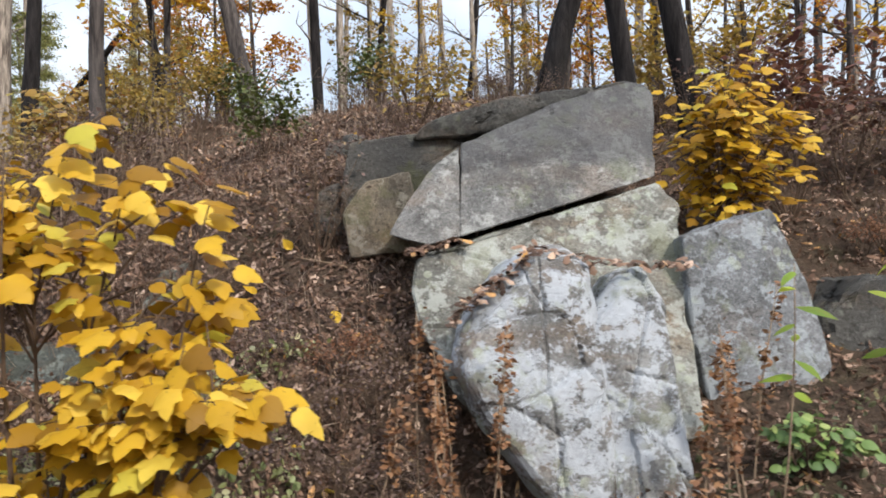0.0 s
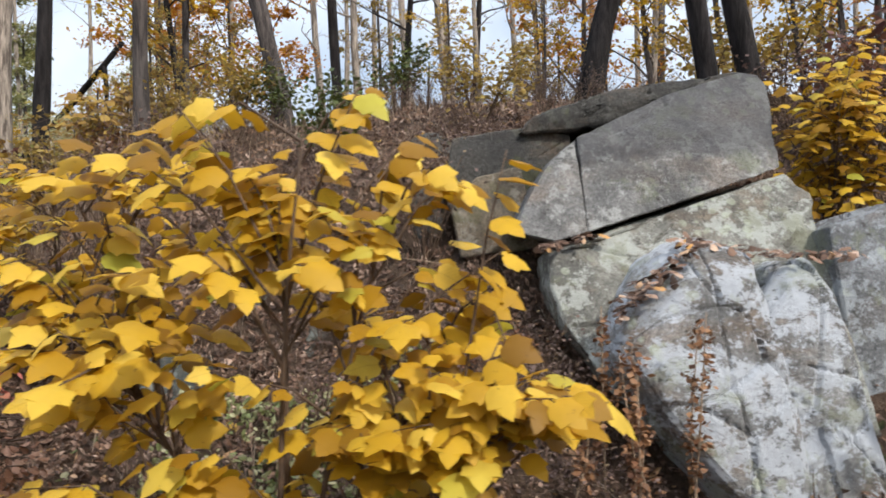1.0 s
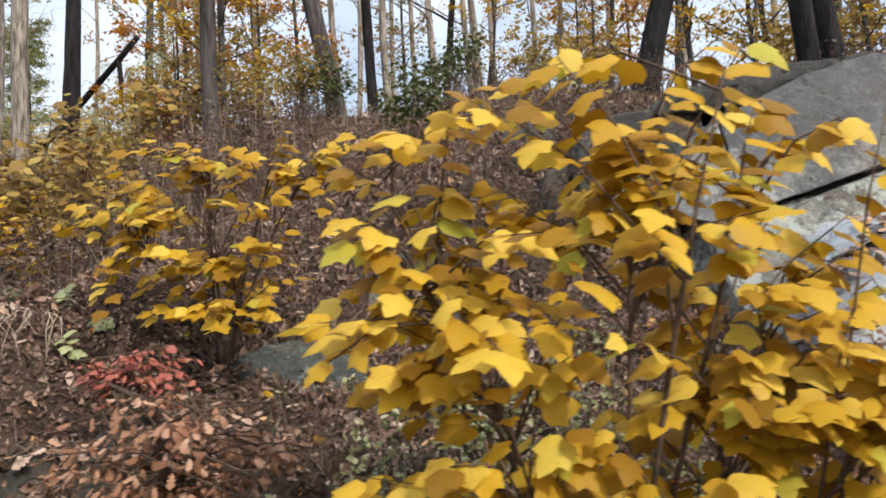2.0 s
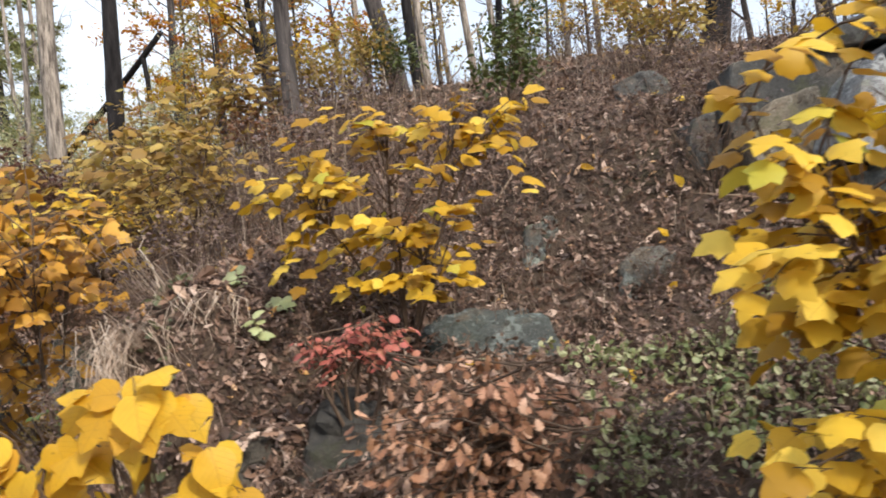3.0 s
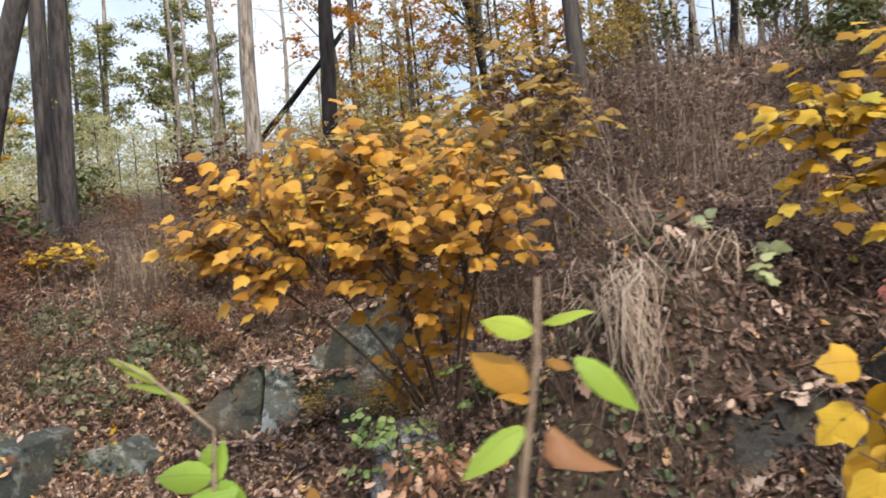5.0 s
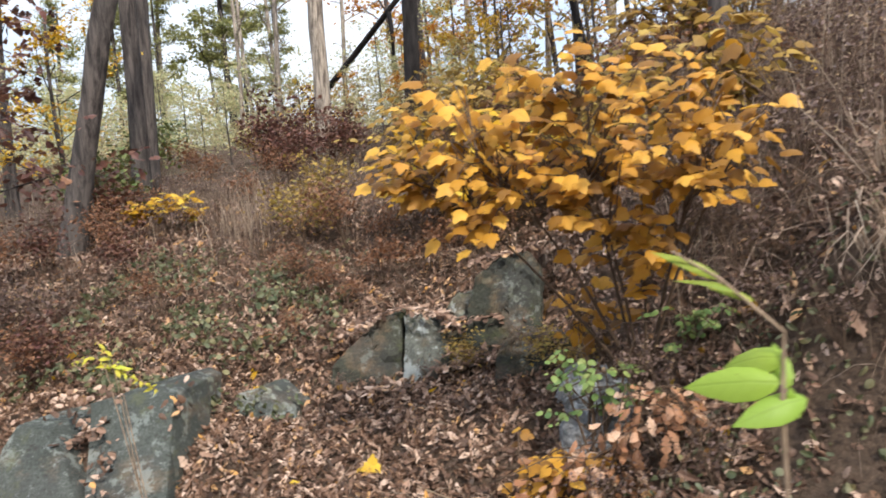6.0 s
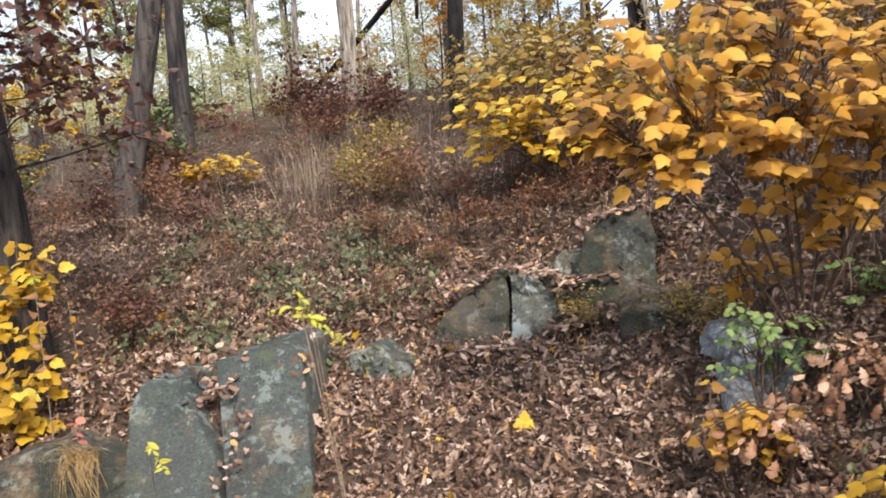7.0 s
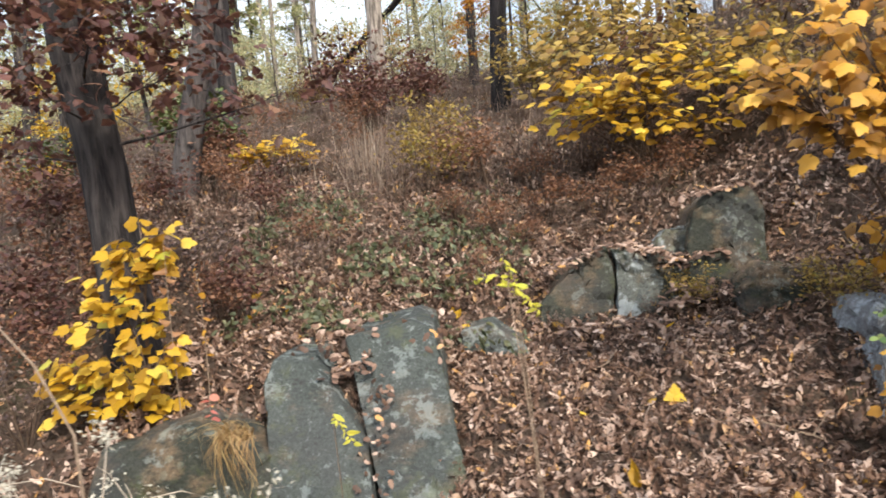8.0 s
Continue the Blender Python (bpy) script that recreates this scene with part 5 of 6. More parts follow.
# ---- fallen leaves, grass and undergrowth ----
def scatter(name, label, category, outline, count, box, size, mat, seed, tilt=0.5, lift=0.02, near=1.5, patch=0.0, deep=0.02):
    """Loose curled leaves lying on the ground in one mesh."""
    g = np.random.default_rng(seed)
    verts, faces = leaf_shape(outline, 0.35, 0.3)
    verts, faces = np.array(verts), np.array(faces)
    verts[:, 1] -= 0.5
    x = g.uniform(box[0], box[1], count)
    y = box[2] + (box[3] - box[2]) * g.random(count) ** near
    if patch:
        keep = np.array([noise.noise((a * patch, b * patch, seed)) > g.uniform(-0.25, 0.35) for a, b in zip(x, y)])
        x, y = x[keep], y[keep]
        count = len(x)
    z, e = heights(x, y), 0.08
    nrm = np.stack([-(heights(x + e, y) - z) / e + g.normal(0, tilt, count), -(heights(x, y + e) - z) / e + g.normal(0, tilt, count), np.ones(count)], -1)
    nrm /= np.linalg.norm(nrm, axis=1, keepdims=True)
    way = g.normal(0, 1, (count, 3))
    way -= (way * nrm).sum(1, keepdims=True) * nrm
    way /= np.linalg.norm(way, axis=1, keepdims=True)
    side = np.cross(way, nrm)
    s = size * g.uniform(0.55, 1.3, count)
    curl = g.uniform(-2.6, 3.2, count)
    wide = g.uniform(0.45, 1.1, count)
    pts = (side[:, None] * (verts[None, :, :1] * wide[:, None, None]) + way[:, None] * verts[None, :, 1:2] + nrm[:, None] * (verts[None, :, 2:] * curl[:, None, None])) * s[:, None, None]
    pts += np.stack([x, y, z + lift + g.random(count) * deep], -1)[:, None]
    fs = faces[None] + (np.arange(count) * len(verts))[:, None, None]
    return tagged(new(name, raw_mesh(name, pts.reshape(-1, 3), fs.reshape(-1, 3), mat, False)), label, category, kind="stuff")


OAK_DRY = ((0.15, 0.12), (0.27, 0.42), (0.15, 0.8), (0.0, 1.0))
scatter("leaf_litter", "brown fallen oak leaves covering the bank", "fallen leaves", OAK_DRY, 46000, (-12.5, 5.0, 1.7, 8.5), 0.062, M_LITTER, 61, 0.85)
scatter("leaf_litter", "thick drift of fallen leaves round the slabs", "fallen leaves", OAK_DRY, 20000, (-9.8, -4.4, 2.6, 6.4), 0.066, M_LITTER, 68, 0.95, 0.035, 1.2)
scatter("leaf_litter", "fallen leaves thick on the bank beside the boulder", "fallen leaves", OAK_DRY, 15000, (-3.4, 0.6, 2.8, 7.0), 0.056, M_LITTERDULL, 59, 0.9, 0.03, 0.9)
scatter("leaf_litter", "larger curled fallen leaves lying on top", "fallen leaves", OAK, 2600, (-10.0, -3.4, 2.4, 7.0), 0.085, M_LITTER, 67, 1.1, 0.035)
scatter("leaf_litter", "reddish fallen leaves on the slope", "fallen leaves", OAK_DRY, 12000, (-12.5, -4.6, 6.0, 10.5), 0.08, M_LITTER, 69, 0.9, 0.05, 1.1)
scatter("leaf_litter", "scattered fallen leaves on the level ground", "fallen leaves", OAK_DRY, 30000, (-14.0, 6.0, -7.0, 2.3), 0.075, M_LITTER, 58, 0.7, 0.02, 0.5)
scatter("leaf_litter", "brown fallen leaves deeper in the wood", "fallen leaves", OAK_DRY, 8000, (-14.0, 4.0, 6.5, 16.0), 0.09, M_LITTER, 62)
FLAKE = ((0.22, 0.25), (0.26, 0.6), (0.0, 1.0))
scatter("leaf_litter", "fallen leaves caught on the steep bank face", "fallen leaves", OAK_DRY, 3600, (-3.95, -2.4, 2.9, 4.3), 0.055, M_LITTERDULL, 70, 0.9, 0.02, 1)
scatter("yellow_leaves", "yellow leaves dropped on the brown litter", "fallen leaves", SPICE_B, 110, (-9.5, -0.4, 2.3, 6.4), 0.075, M_YELLOWFAR, 60, 0.5, 0.045, 1.2)
scatter("leaf_crumbs", "crumbled bits of dead leaf between the fallen leaves", "fallen leaves", FLAKE, 13000, (-10.0, 3.0, 1.8, 8.0), 0.032, M_LITTER, 66, 0.8, 0.025)
scatter("ground_herbs", "green ground herbs among the fallen leaves", "herbs", ROUND, 4200, (-2.3, -0.6, 2.4, 3.6), 0.030, M_HERBPALE, 63, 0.9, 0.03, 1, 2.6, 0.09)
scatter("ground_herbs", "green ground herbs in front of the standing stone", "herbs", ROUND, 900, (1.1, 2.4, 2.4, 3.3), 0.03, M_HERB, 80, 0.9, 0.03, 1, 2.6, 0.09)
scatter("ground_herbs", "green ground herbs under the oak", "herbs", ROUND, 3600, (-9.7, -7.1, 5.1, 7.8), 0.052, M_HERB, 64, 0.8, 0.07, 1, 1.7, 0.16)
scatter("ground_herbs", "green ground herbs below the arching shrub", "herbs", ROUND, 500, (-5.0, -3.6, 3.0, 4.0), 0.035, M_HERB, 65, 0.5, 0.05, 1)


def dry_stems(name, label, count, box, tall, mat, seed, width=0.003, lean_most=0.9):
    """Withered blades and stems, each a bent tapering ribbon."""
    g = np.random.default_rng(seed)
    x, y = g.uniform(box[0], box[1], count), g.uniform(box[2], box[3], count)
    # they grow in patches
    keep = np.array([noise.noise((a * 0.8, b * 0.8, seed)) > g.uniform(-0.5, 0.35) for a, b in zip(x, y)])
    x, y = x[keep], y[keep]
    n = len(x)
    z, h = heights(x, y) - 0.02, tall * g.uniform(0.25, 1.2, n)
    a, lean = g.uniform(0, 6.3, n), g.uniform(0.05, lean_most, n)
    side = np.stack([-np.sin(a), np.cos(a), 0 * a], -1) * (width * g.uniform(0.5, 1.5, n))[:, None]
    rows = []
    for u, k in ((0, 1), (0.35, 0.9), (0.7, 0.6), (1.0, 0.1)):
        p = np.stack([x + np.cos(a) * lean * h * u * u, y + np.sin(a) * lean * h * u * u, z + h * (u - 0.45 * lean * u * u)], -1)
        rows += [p - side * k, p + side * k]
    pts = np.stack(rows, 1).reshape(-1, 3)
    f = np.array([(0, 1, 3, 2), (2, 3, 5, 4), (4, 5, 7, 6)])
    fs = (f[None] + (np.arange(n) * 8)[:, None, None]).reshape(-1, 4)
    return tagged(new(name, raw_mesh(name, pts, fs, mat)), label, "undergrowth", kind="stuff")


dry_stems("dry_undergrowth", "withered brown stems and grass on the bank", 21000, (-13.0, 4.0, 6.0, 13.0), 0.30, M_DRY, 71, 0.0028)
dry_stems("dry_undergrowth", "withered stems on the far slope", 4500, (-22.0, -12.5, 7.0, 15.0), 0.32, M_DRY, 73, 0.004)
dry_stems("dry_undergrowth", "tall thin dead stems on the bank", 650, (-4.6, -2.6, 4.3, 7.5), 1.0, M_DRY, 74, 0.003, 0.5)
dry_stems("dry_undergrowth", "tall thin dead stems on the slope", 420, (-11.0, -5.5, 7.4, 11.5), 0.7, M_DRY, 75, 0.004, 0.9)
dry_stems("dry_undergrowth", "upright tan grass clump on the slope", 900, (-9.3, -8.1, 8.2, 9.8), 0.75, M_DRY, 76, 0.004, 0.4)
dry_stems("dry_undergrowth", "upright tan grass clump on the slope", 700, (-7.2, -5.9, 8.6, 10.2), 0.7, M_DRY, 77, 0.004, 0.4)
dry_stems("dry_undergrowth", "withered thin stems on the lower bank", 7000, (-4.4, 1.0, 2.6, 6.5), 0.22, M_DRY, 72, 0.002)


def brambles(label, count, box, reach, seed):
    """A tangle of thin dead canes that arch, cross and droop over one another."""
    q = random.Random(seed)
    g = Geo()
    for _ in range(count):
        x, y = q.uniform(box[0], box[1]), q.uniform(box[2], box[3])
        p = Vector((x, y, height(x, y) - 0.02))
        a, rise = q.uniform(0, 6.3), q.uniform(0.5, 1.5)
        long = reach * q.uniform(0.4, 1.2)
        line = [p]
        for i in range(7):
            a += q.gauss(0, 0.45)
            rise -= q.uniform(0.1, 0.5)
            d = Vector((math.cos(a), math.sin(a), rise)).normalized()
            p = p + d * long / 7
            p.z = max(p.z, height(p.x, p.y) + 0.01)
            line.append(p)
        w = q.uniform(0.0012, 0.0032)
        g.tube(line, [w * (1 - 0.1 * i) for i in range(8)], 4)
        for _k in range(2):
            b = q.choice(line[3:7])
            g.tube([b, b + Vector((q.gauss(0, 0.1), q.gauss(0, 0.1), q.uniform(-0.05, 0.14))) * reach], [w * 0.6, w * 0.3], 3)
    tagged(new("bramble_tangle", g.mesh("bramble_tangle", M_CANE)), label, "undergrowth", kind="stuff")


M_CANE = leaf_mat("dead_cane", ((0.0, (0.06, 0.035, 0.028)), (0.5, (0.15, 0.095, 0.08)), (1.0, (0.36, 0.28, 0.21))), False, 0, 0, 0.8, 60, (0.10, 0.06, 0.05))
brambles("tangled mauve-brown dead canes on the bank", 420, (-4.7, -2.9, 4.0, 6.2), 0.9, 201)
brambles("tangled dead canes on the slope", 700, (-11.5, -5.2, 7.2, 10.5), 0.8, 202)
brambles("tangled dead canes beside the boulder", 260, (-1.8, 0.1, 2.6, 4.2), 0.45, 203)
brambles("tangled dead canes on the steep bank face", 170, (-3.9, -2.5, 3.0, 4.3), 0.4, 206)
brambles("thin dead canes among the fallen leaves", 320, (-7.2, -4.6, 3.2, 6.4), 0.4, 204)
brambles("tangled dead canes on the upper bank", 420, (-2.9, 2.6, 5.0, 8.0), 0.8, 205)


# ---- smaller plants and pieces ----
M_STALK = plain_mat("stalk", (0.16, 0.11, 0.075), (0.30, 0.22, 0.15), 40)


def sprout(name, label, base, top, pairs, size, key, seed, radius=0.005, spread_a=0.9, category="plant", lift=0.1, low=0.45):
    """An upright stem with leaves standing off it one after another."""
    r = random.Random(seed)
    t = thing(name, base, label, category)
    b, e = Vector((0, 0, -0.05)), Vector(top) - Vector(base)
    mid = b.lerp(e, 0.5) + Vector((r.gauss(0, 0.03), r.gauss(0, 0.03), 0))
    line = [b.lerp(mid, u).lerp(mid.lerp(e, u), u) for u in (0, 0.25, 0.5, 0.75, 1.0)]
    g = Geo()
    g.tube(line, [radius, radius * 0.9, radius * 0.8, radius * 0.6, radius * 0.35], 6)
    part("stem", g, M_STALK, t)
    for k in range(pairs):
        u = low + (1 - low) * (k + 0.5) / pairs
        i = min(int(u * 4), 3)
        p = line[i].lerp(line[i + 1], u * 4 - i)
        a = k * 2.4 + r.uniform(-0.4, 0.4)
        way = Vector((math.cos(a), math.sin(a) * 0.8, r.uniform(-0.5, 0.35) + lift)) * spread_a
        ob = new("leaf", r.choice(LEAF[key]))
        ob.parent = t
        ob.matrix_basis = Matrix.Translation(p) @ turn_to(way, (0, -0.9, 1), r.gauss(0, 0.3)) @ Matrix.Scale(size * r.uniform(0.7, 1.2), 4)
    return t


sprout("green_sprout", "slender green-leaved sprout beside the standing stone", ground_at(1.35, 2.75), (1.40, 2.72, 1.42), 8, 0.12, "green", 93)
sprout("green_sprout", "slender sprout with green oval leaves", ground_at(1.95, 3.0), (1.98, 3.0, 1.45), 7, 0.13, "green", 94)
LEAF["gold"] = [leaf_mesh("leaf", LANCE, leaf_mat("yellow_green_leaf", ((0.0, (0.55, 0.52, 0.05)), (0.6, (0.68, 0.62, 0.08)), (1.0, (0.50, 0.56, 0.06))), True, 0.2, 0.4), 0.2, 0.3)]
LEAF["pale"] = [leaf_mesh("leaf", SPICE, leaf_mat("pale_green_leaf", ((0.0, (0.34, 0.40, 0.18)), (1.0, (0.50, 0.55, 0.30))), True, 0.2, 0.3), 0.2, 0.3)]

def stalk_with(name, label, line, radius, leaves, category="plant"):
    """A bent stem through the given places, with leaves given by key, foot and tip."""
    base = Vector(line[0])
    t = thing(name, base, label, category)
    g = Geo()
    n = len(line)
    g.tube([Vector(p) - base for p in line], [radius * (1 - 0.6 * i / (n - 1)) for i in range(n)], 7)
    part("stem", g, M_STALK, t)
    q = random.Random(n)
    for key, foot, tip in leaves:
        a, b = Vector(foot), Vector(tip)
        ob = new("leaf", q.choice(LEAF[key]))
        ob.parent = t
        ob.matrix_basis = Matrix.Translation(a - base) @ turn_to(b - a, (0.1, -0.8, 0.7), q.gauss(0, 0.3)) @ Matrix.Scale((b - a).length * 0.86, 4)
    return t


LEAF["broad"] = [leaf_mesh("leaf", ((0.10, 0.06), (0.22, 0.25), (0.25, 0.48), (0.16, 0.76), (0.0, 1.0)), M_GREEN, 0.35, 0.35, 0.25)]
LEAF["curled"] = [leaf_mesh("leaf", ((0.10, 0.06), (0.22, 0.25), (0.25, 0.48), (0.16, 0.76), (0.0, 1.0)), leaf_mat("withered_leaf", ((0.0, (0.24, 0.10, 0.04)), (1.0, (0.40, 0.22, 0.12))), True, 0.5, 0.25), 1.8, -0.5, 1.0)]
LEAF["amber"] = [leaf_mesh("leaf", ((0.10, 0.06), (0.22, 0.25), (0.25, 0.48), (0.16, 0.76), (0.0, 1.0)), M_ORANGE, 0.4, 0.3, -0.3)]
LEAF["slim"] = [leaf_mesh("leaf", ((0.05, 0.08), (0.09, 0.3), (0.09, 0.52), (0.05, 0.78), (0.0, 1.0)), M_GREEN, 0.4, 0.3, 0.2)]
LEAF["lime"] = [leaf_mesh("leaf", ((0.10, 0.06), (0.20, 0.25), (0.22, 0.48), (0.14, 0.76), (0.0, 1.0)), leaf_mat("lime_leaf", ((0.0, (0.24, 0.38, 0.05)), (1.0, (0.42, 0.54, 0.08))), True, 0.2, 0.4, 0.5, 60, (0.16, 0.24, 0.03)), 0.5, 0.5, 0.4)]
stalk_with("green_sprout", "tall thin sprout with green, orange and withered leaves", ((-4.28, 1.42, height(-4.28, 1.42) - 0.05), (-4.26, 1.43, 0.6), (-4.25, 1.43, 0.98), (-4.22, 1.43, 1.12), (-4.21, 1.43, 1.21)), 0.0065,
    (("broad", (-4.22, 1.43, 1.15), (-4.285, 1.45, 1.185)), ("broad", (-4.21, 1.43, 1.16), (-4.16, 1.40, 1.19)), ("lime", (-4.18, 1.43, 1.12), (-4.09, 1.42, 1.07)), ("amber", (-4.23, 1.43, 1.09), (-4.31, 1.47, 1.15)), ("amber", (-4.23, 1.43, 1.08), (-4.26, 1.40, 1.10)), ("lime", (-4.24, 1.43, 1.05), (-4.32, 1.39, 1.03)), ("curled", (-4.21, 1.43, 1.05), (-4.16, 1.42, 0.98)), ("amber", (-4.21, 1.43, 1.12), (-4.18, 1.42, 1.115))))
stalk_with("green_sprout", "sprout with broad pale green leaves and a drooping tip", ((-4.81, 1.86, height(-4.81, 1.86) - 0.05), (-4.80, 1.84, 0.5), (-4.80, 1.82, 0.86), (-4.79, 1.82, 0.98), (-4.88, 1.81, 1.07), (-4.95, 1.80, 1.12)), 0.005,
    (("lime", (-4.80, 1.82, 0.90), (-4.95, 1.81, 0.92)), ("lime", (-4.76, 1.83, 0.87), (-4.87, 1.76, 0.88)), ("lime", (-4.79, 1.82, 0.94), (-4.90, 1.87, 0.94)), ("lime", (-4.79, 1.82, 0.89), (-4.80, 1.83, 0.97)), ("lime", (-4.79, 1.82, 0.89), (-4.73, 1.84, 0.83)), ("slim", (-4.88, 1.81, 1.07), (-4.98, 1.79, 1.14)), ("slim", (-4.86, 1.81, 1.05), (-4.95, 1.80, 1.10)), ("slim", (-4.83, 1.82, 1.03), (-4.90, 1.81, 1.07))))


sprout("red_sprig", "small sprig with bright red leaves", ground_at(-9.05, 4.35), (-9.02, 4.3, height(-9.05, 4.35) + 0.34), 9, 0.055, "red", 95, 0.003, low=0.3)
sprout("withered_sprout", "thin upright sprout with orange-brown withered leaves", ground_at(-9.28, 4.4), (-9.24, 4.38, 0.95), 12, 0.075, "curled", 96, 0.004, lift=-0.2, low=0.35)
sprout("withered_sprout", "thin upright sprout with a few orange leaves", ground_at(-9.15, 4.5), (-9.1, 4.46, 0.8), 8, 0.07, "amber", 97, 0.004, lift=-0.1, low=0.4)


def goldenrod(line, count, size, seed):
    """A thin stalk whose drooping end is set with small yellow-green leaves."""
    q = random.Random(seed)
    pts = [Vector(p) for p in line]
    leaves = []
    for k in range(count):
        u = (k + 0.5) / count * (len(pts) - 2) + 1
        i = min(int(u), len(pts) - 2)
        p = pts[i].lerp(pts[i + 1], u - i)
        leaves.append(("gold", p, p + Vector((q.gauss(0, 0.6), q.gauss(-0.2, 0.4), q.uniform(-0.9, 0.5))) * size))
    stalk_with("goldenrod", "thin stalk with drooping yellow-green leaves", line, 0.003, leaves)


goldenrod(((-7.03, 3.50, height(-7.03, 3.5) - 0.04), (-7.12, 3.33, 0.72), (-7.08, 3.38, 0.68), (-7.00, 3.52, 0.55)), 34, 0.045, 301)
goldenrod(((-7.05, 3.48, height(-7.05, 3.48) - 0.04), (-7.10, 3.36, 0.70), (-7.17, 3.32, 0.76), (-7.26, 3.30, 0.74)), 16, 0.04, 302)
goldenrod(((-7.04, 3.49, height(-7.04, 3.49) - 0.04), (-7.09, 3.37, 0.71), (-7.14, 3.31, 0.84)), 12, 0.035, 304)
goldenrod(((-7.95, 3.45, height(-7.95, 3.45) - 0.04), (-7.96, 3.42, 0.16), (-7.86, 3.38, 0.03)), 18, 0.04, 303)
for k, (x, y, tz) in enumerate(((-3.3, 3.62, 1.12), (-3.2, 3.8, 1.16), (-3.42, 3.9, 1.32))):
    sprout("pale_herb", "small herb with pale green lobed leaves", ground_at(x, y), (x, y - 0.05, tz), 6, 0.07, "pale", 110 + k, 0.003, 0.9, lift=0.3)
M_DOCK = leaf_mat("rusty_seed", ((0.0, (0.07, 0.03, 0.02)), (0.6, (0.19, 0.085, 0.045)), (1.0, (0.36, 0.20, 0.11))), False, 0.3, 0.2)


def dock(base, tall, seed):
    """Withered dock: a crooked stalk hung with clusters of dry rusty seeds and a few rags of leaf."""
    r = random.Random(seed)
    t = thing("dock_stalk", base, "withered rusty dock stalk with dry seed clusters", "dead plant", "dock stalks beside the boulder")
    top = Vector((r.uniform(-0.12, 0.12), r.uniform(-0.05, 0.05), tall))
    mid = top * 0.5 + Vector((r.gauss(0, 0.03), 0, 0))
    g = Geo()
    g.tube([Vector((0, 0, -0.05)), mid, top], [0.005, 0.004, 0.002], 5)
    part("stem", g, M_STALK, t)
    for k in range(6):
        u = 0.3 + 0.7 * (k + r.random()) / 6
        p = mid * (u * 2) if u < 0.5 else mid.lerp(top, u * 2 - 1)
        c = Geo()
        clump(c, p + Vector((r.gauss(0, 0.015), 0, 0)), 0.022, 24, 0.032, r, 3.0)
        tagged(part("seed_mass", c, M_DOCK, t, smooth=False), kind="stuff")
    return t


for k, (x, y, tall) in enumerate(((-0.05, 2.72, 0.80), (0.06, 2.64, 0.66), (0.97, 2.5, 0.5), (1.15, 2.62, 0.75), (-0.3, 2.75, 0.45), (0.16, 2.75, 0.95), (0.24, 2.8, 0.9), (1.22, 2.75, 0.75), (1.30, 2.9, 0.85), (1.18, 2.85, 0.6), (-0.12, 2.85, 0.9), (0.02, 2.9, 0.85))):
    dock(ground_at(x, y), tall, 120 + k)


def tuft(name, label, base, count, length, mat, seed, fall=1.2, width=0.004, way=(0, -1)):
    """Grass tuft whose long blades arch over and hang down the bank."""
    r = random.Random(seed)
    t = thing(name, base, label, "grass")
    g = Geo()
    wisps = [(r.gauss(0, 0.6), r.gauss(0, 0.05), r.gauss(0, 0.05), r.uniform(0.45, 1.15)) for _ in range(8)]
    for _ in range(count):
        wa, wx, wy, wl = r.choice(wisps)
        a = math.atan2(way[1], way[0]) + wa + r.gauss(0, 0.14)
        h = length * wl * r.uniform(0.7, 1.15)
        d = Vector((math.cos(a), math.sin(a), 0))
        s = Vector((-d.y, d.x, 0)) * width * r.uniform(0.5, 1.3)
        o = Vector((wx + r.gauss(0, 0.015), wy + r.gauss(0, 0.015), -0.03))
        f = fall * r.uniform(0.5, 1.3)
        vs = []
        for u, w in ((0, 1), (0.25, 1), (0.5, 0.8), (0.75, 0.55), (1.0, 0.08)):
            p = o + d * h * 0.46 * (1 - (1 - u) ** 1.8) + Vector((0, 0, h * (1.1 * u - f * u * u))) + Vector((noise.noise((u * 3, h * 9, a)), 0, 0)) * 0.22 * u
            vs += [p - s * w, p + s * w]
        g.put(vs, [(i, i + 1, i + 3, i + 2) for i in (0, 2, 4, 6)])
    tagged(part("blade_mass", g, mat, t), kind="stuff")
    return t


M_TAN = leaf_mat("bleached_grass", ((0.0, (0.28, 0.20, 0.145)), (0.5, (0.46, 0.35, 0.26)), (1.0, (0.64, 0.54, 0.43))), False, 0, 0.3, 0.7, 60, (0.3, 0.2, 0.13))
for k, (x, y, n, long, f, w) in enumerate(((-3.92, 3.56, 60, 0.62, 1.8, (0, -1)), (-3.80, 3.55, 70, 0.66, 1.9, (0.2, -1)), (-3.56, 3.62, 28, 0.45, 1.7, (0.4, -1)), (-3.74, 3.7, 16, 0.6, 0.9, (-1, -0.3)), (-3.8, 3.8, 14, 0.6, 0.5, (-0.3, -0.5)))):
    tuft("grass_tuft", "bleached tangled grass tuft hanging over the bank edge", (x, y, height(x, y) + 0.05), n, long, M_TAN, 131 + k, f, 0.0028, w)
M_TUFT = leaf_mat("rusty_grass", ((0.0, (0.22, 0.13, 0.05)), (0.5, (0.38, 0.23, 0.10)), (1.0, (0.48, 0.36, 0.16))), False, 0, 0.3)
tuft("grass_tuft", "withered orange-brown grass tuft on the slab", (-8.72, 3.98, -0.12), 150, 0.40, M_TUFT, 134, 1.6, 0.003)
tuft("grass_tuft", "thin dry grass tuft between the slabs", (-8.12, 4.46, height(-8.12, 4.46)), 90, 0.35, M_DRY, 135, 1.4, 0.0025)


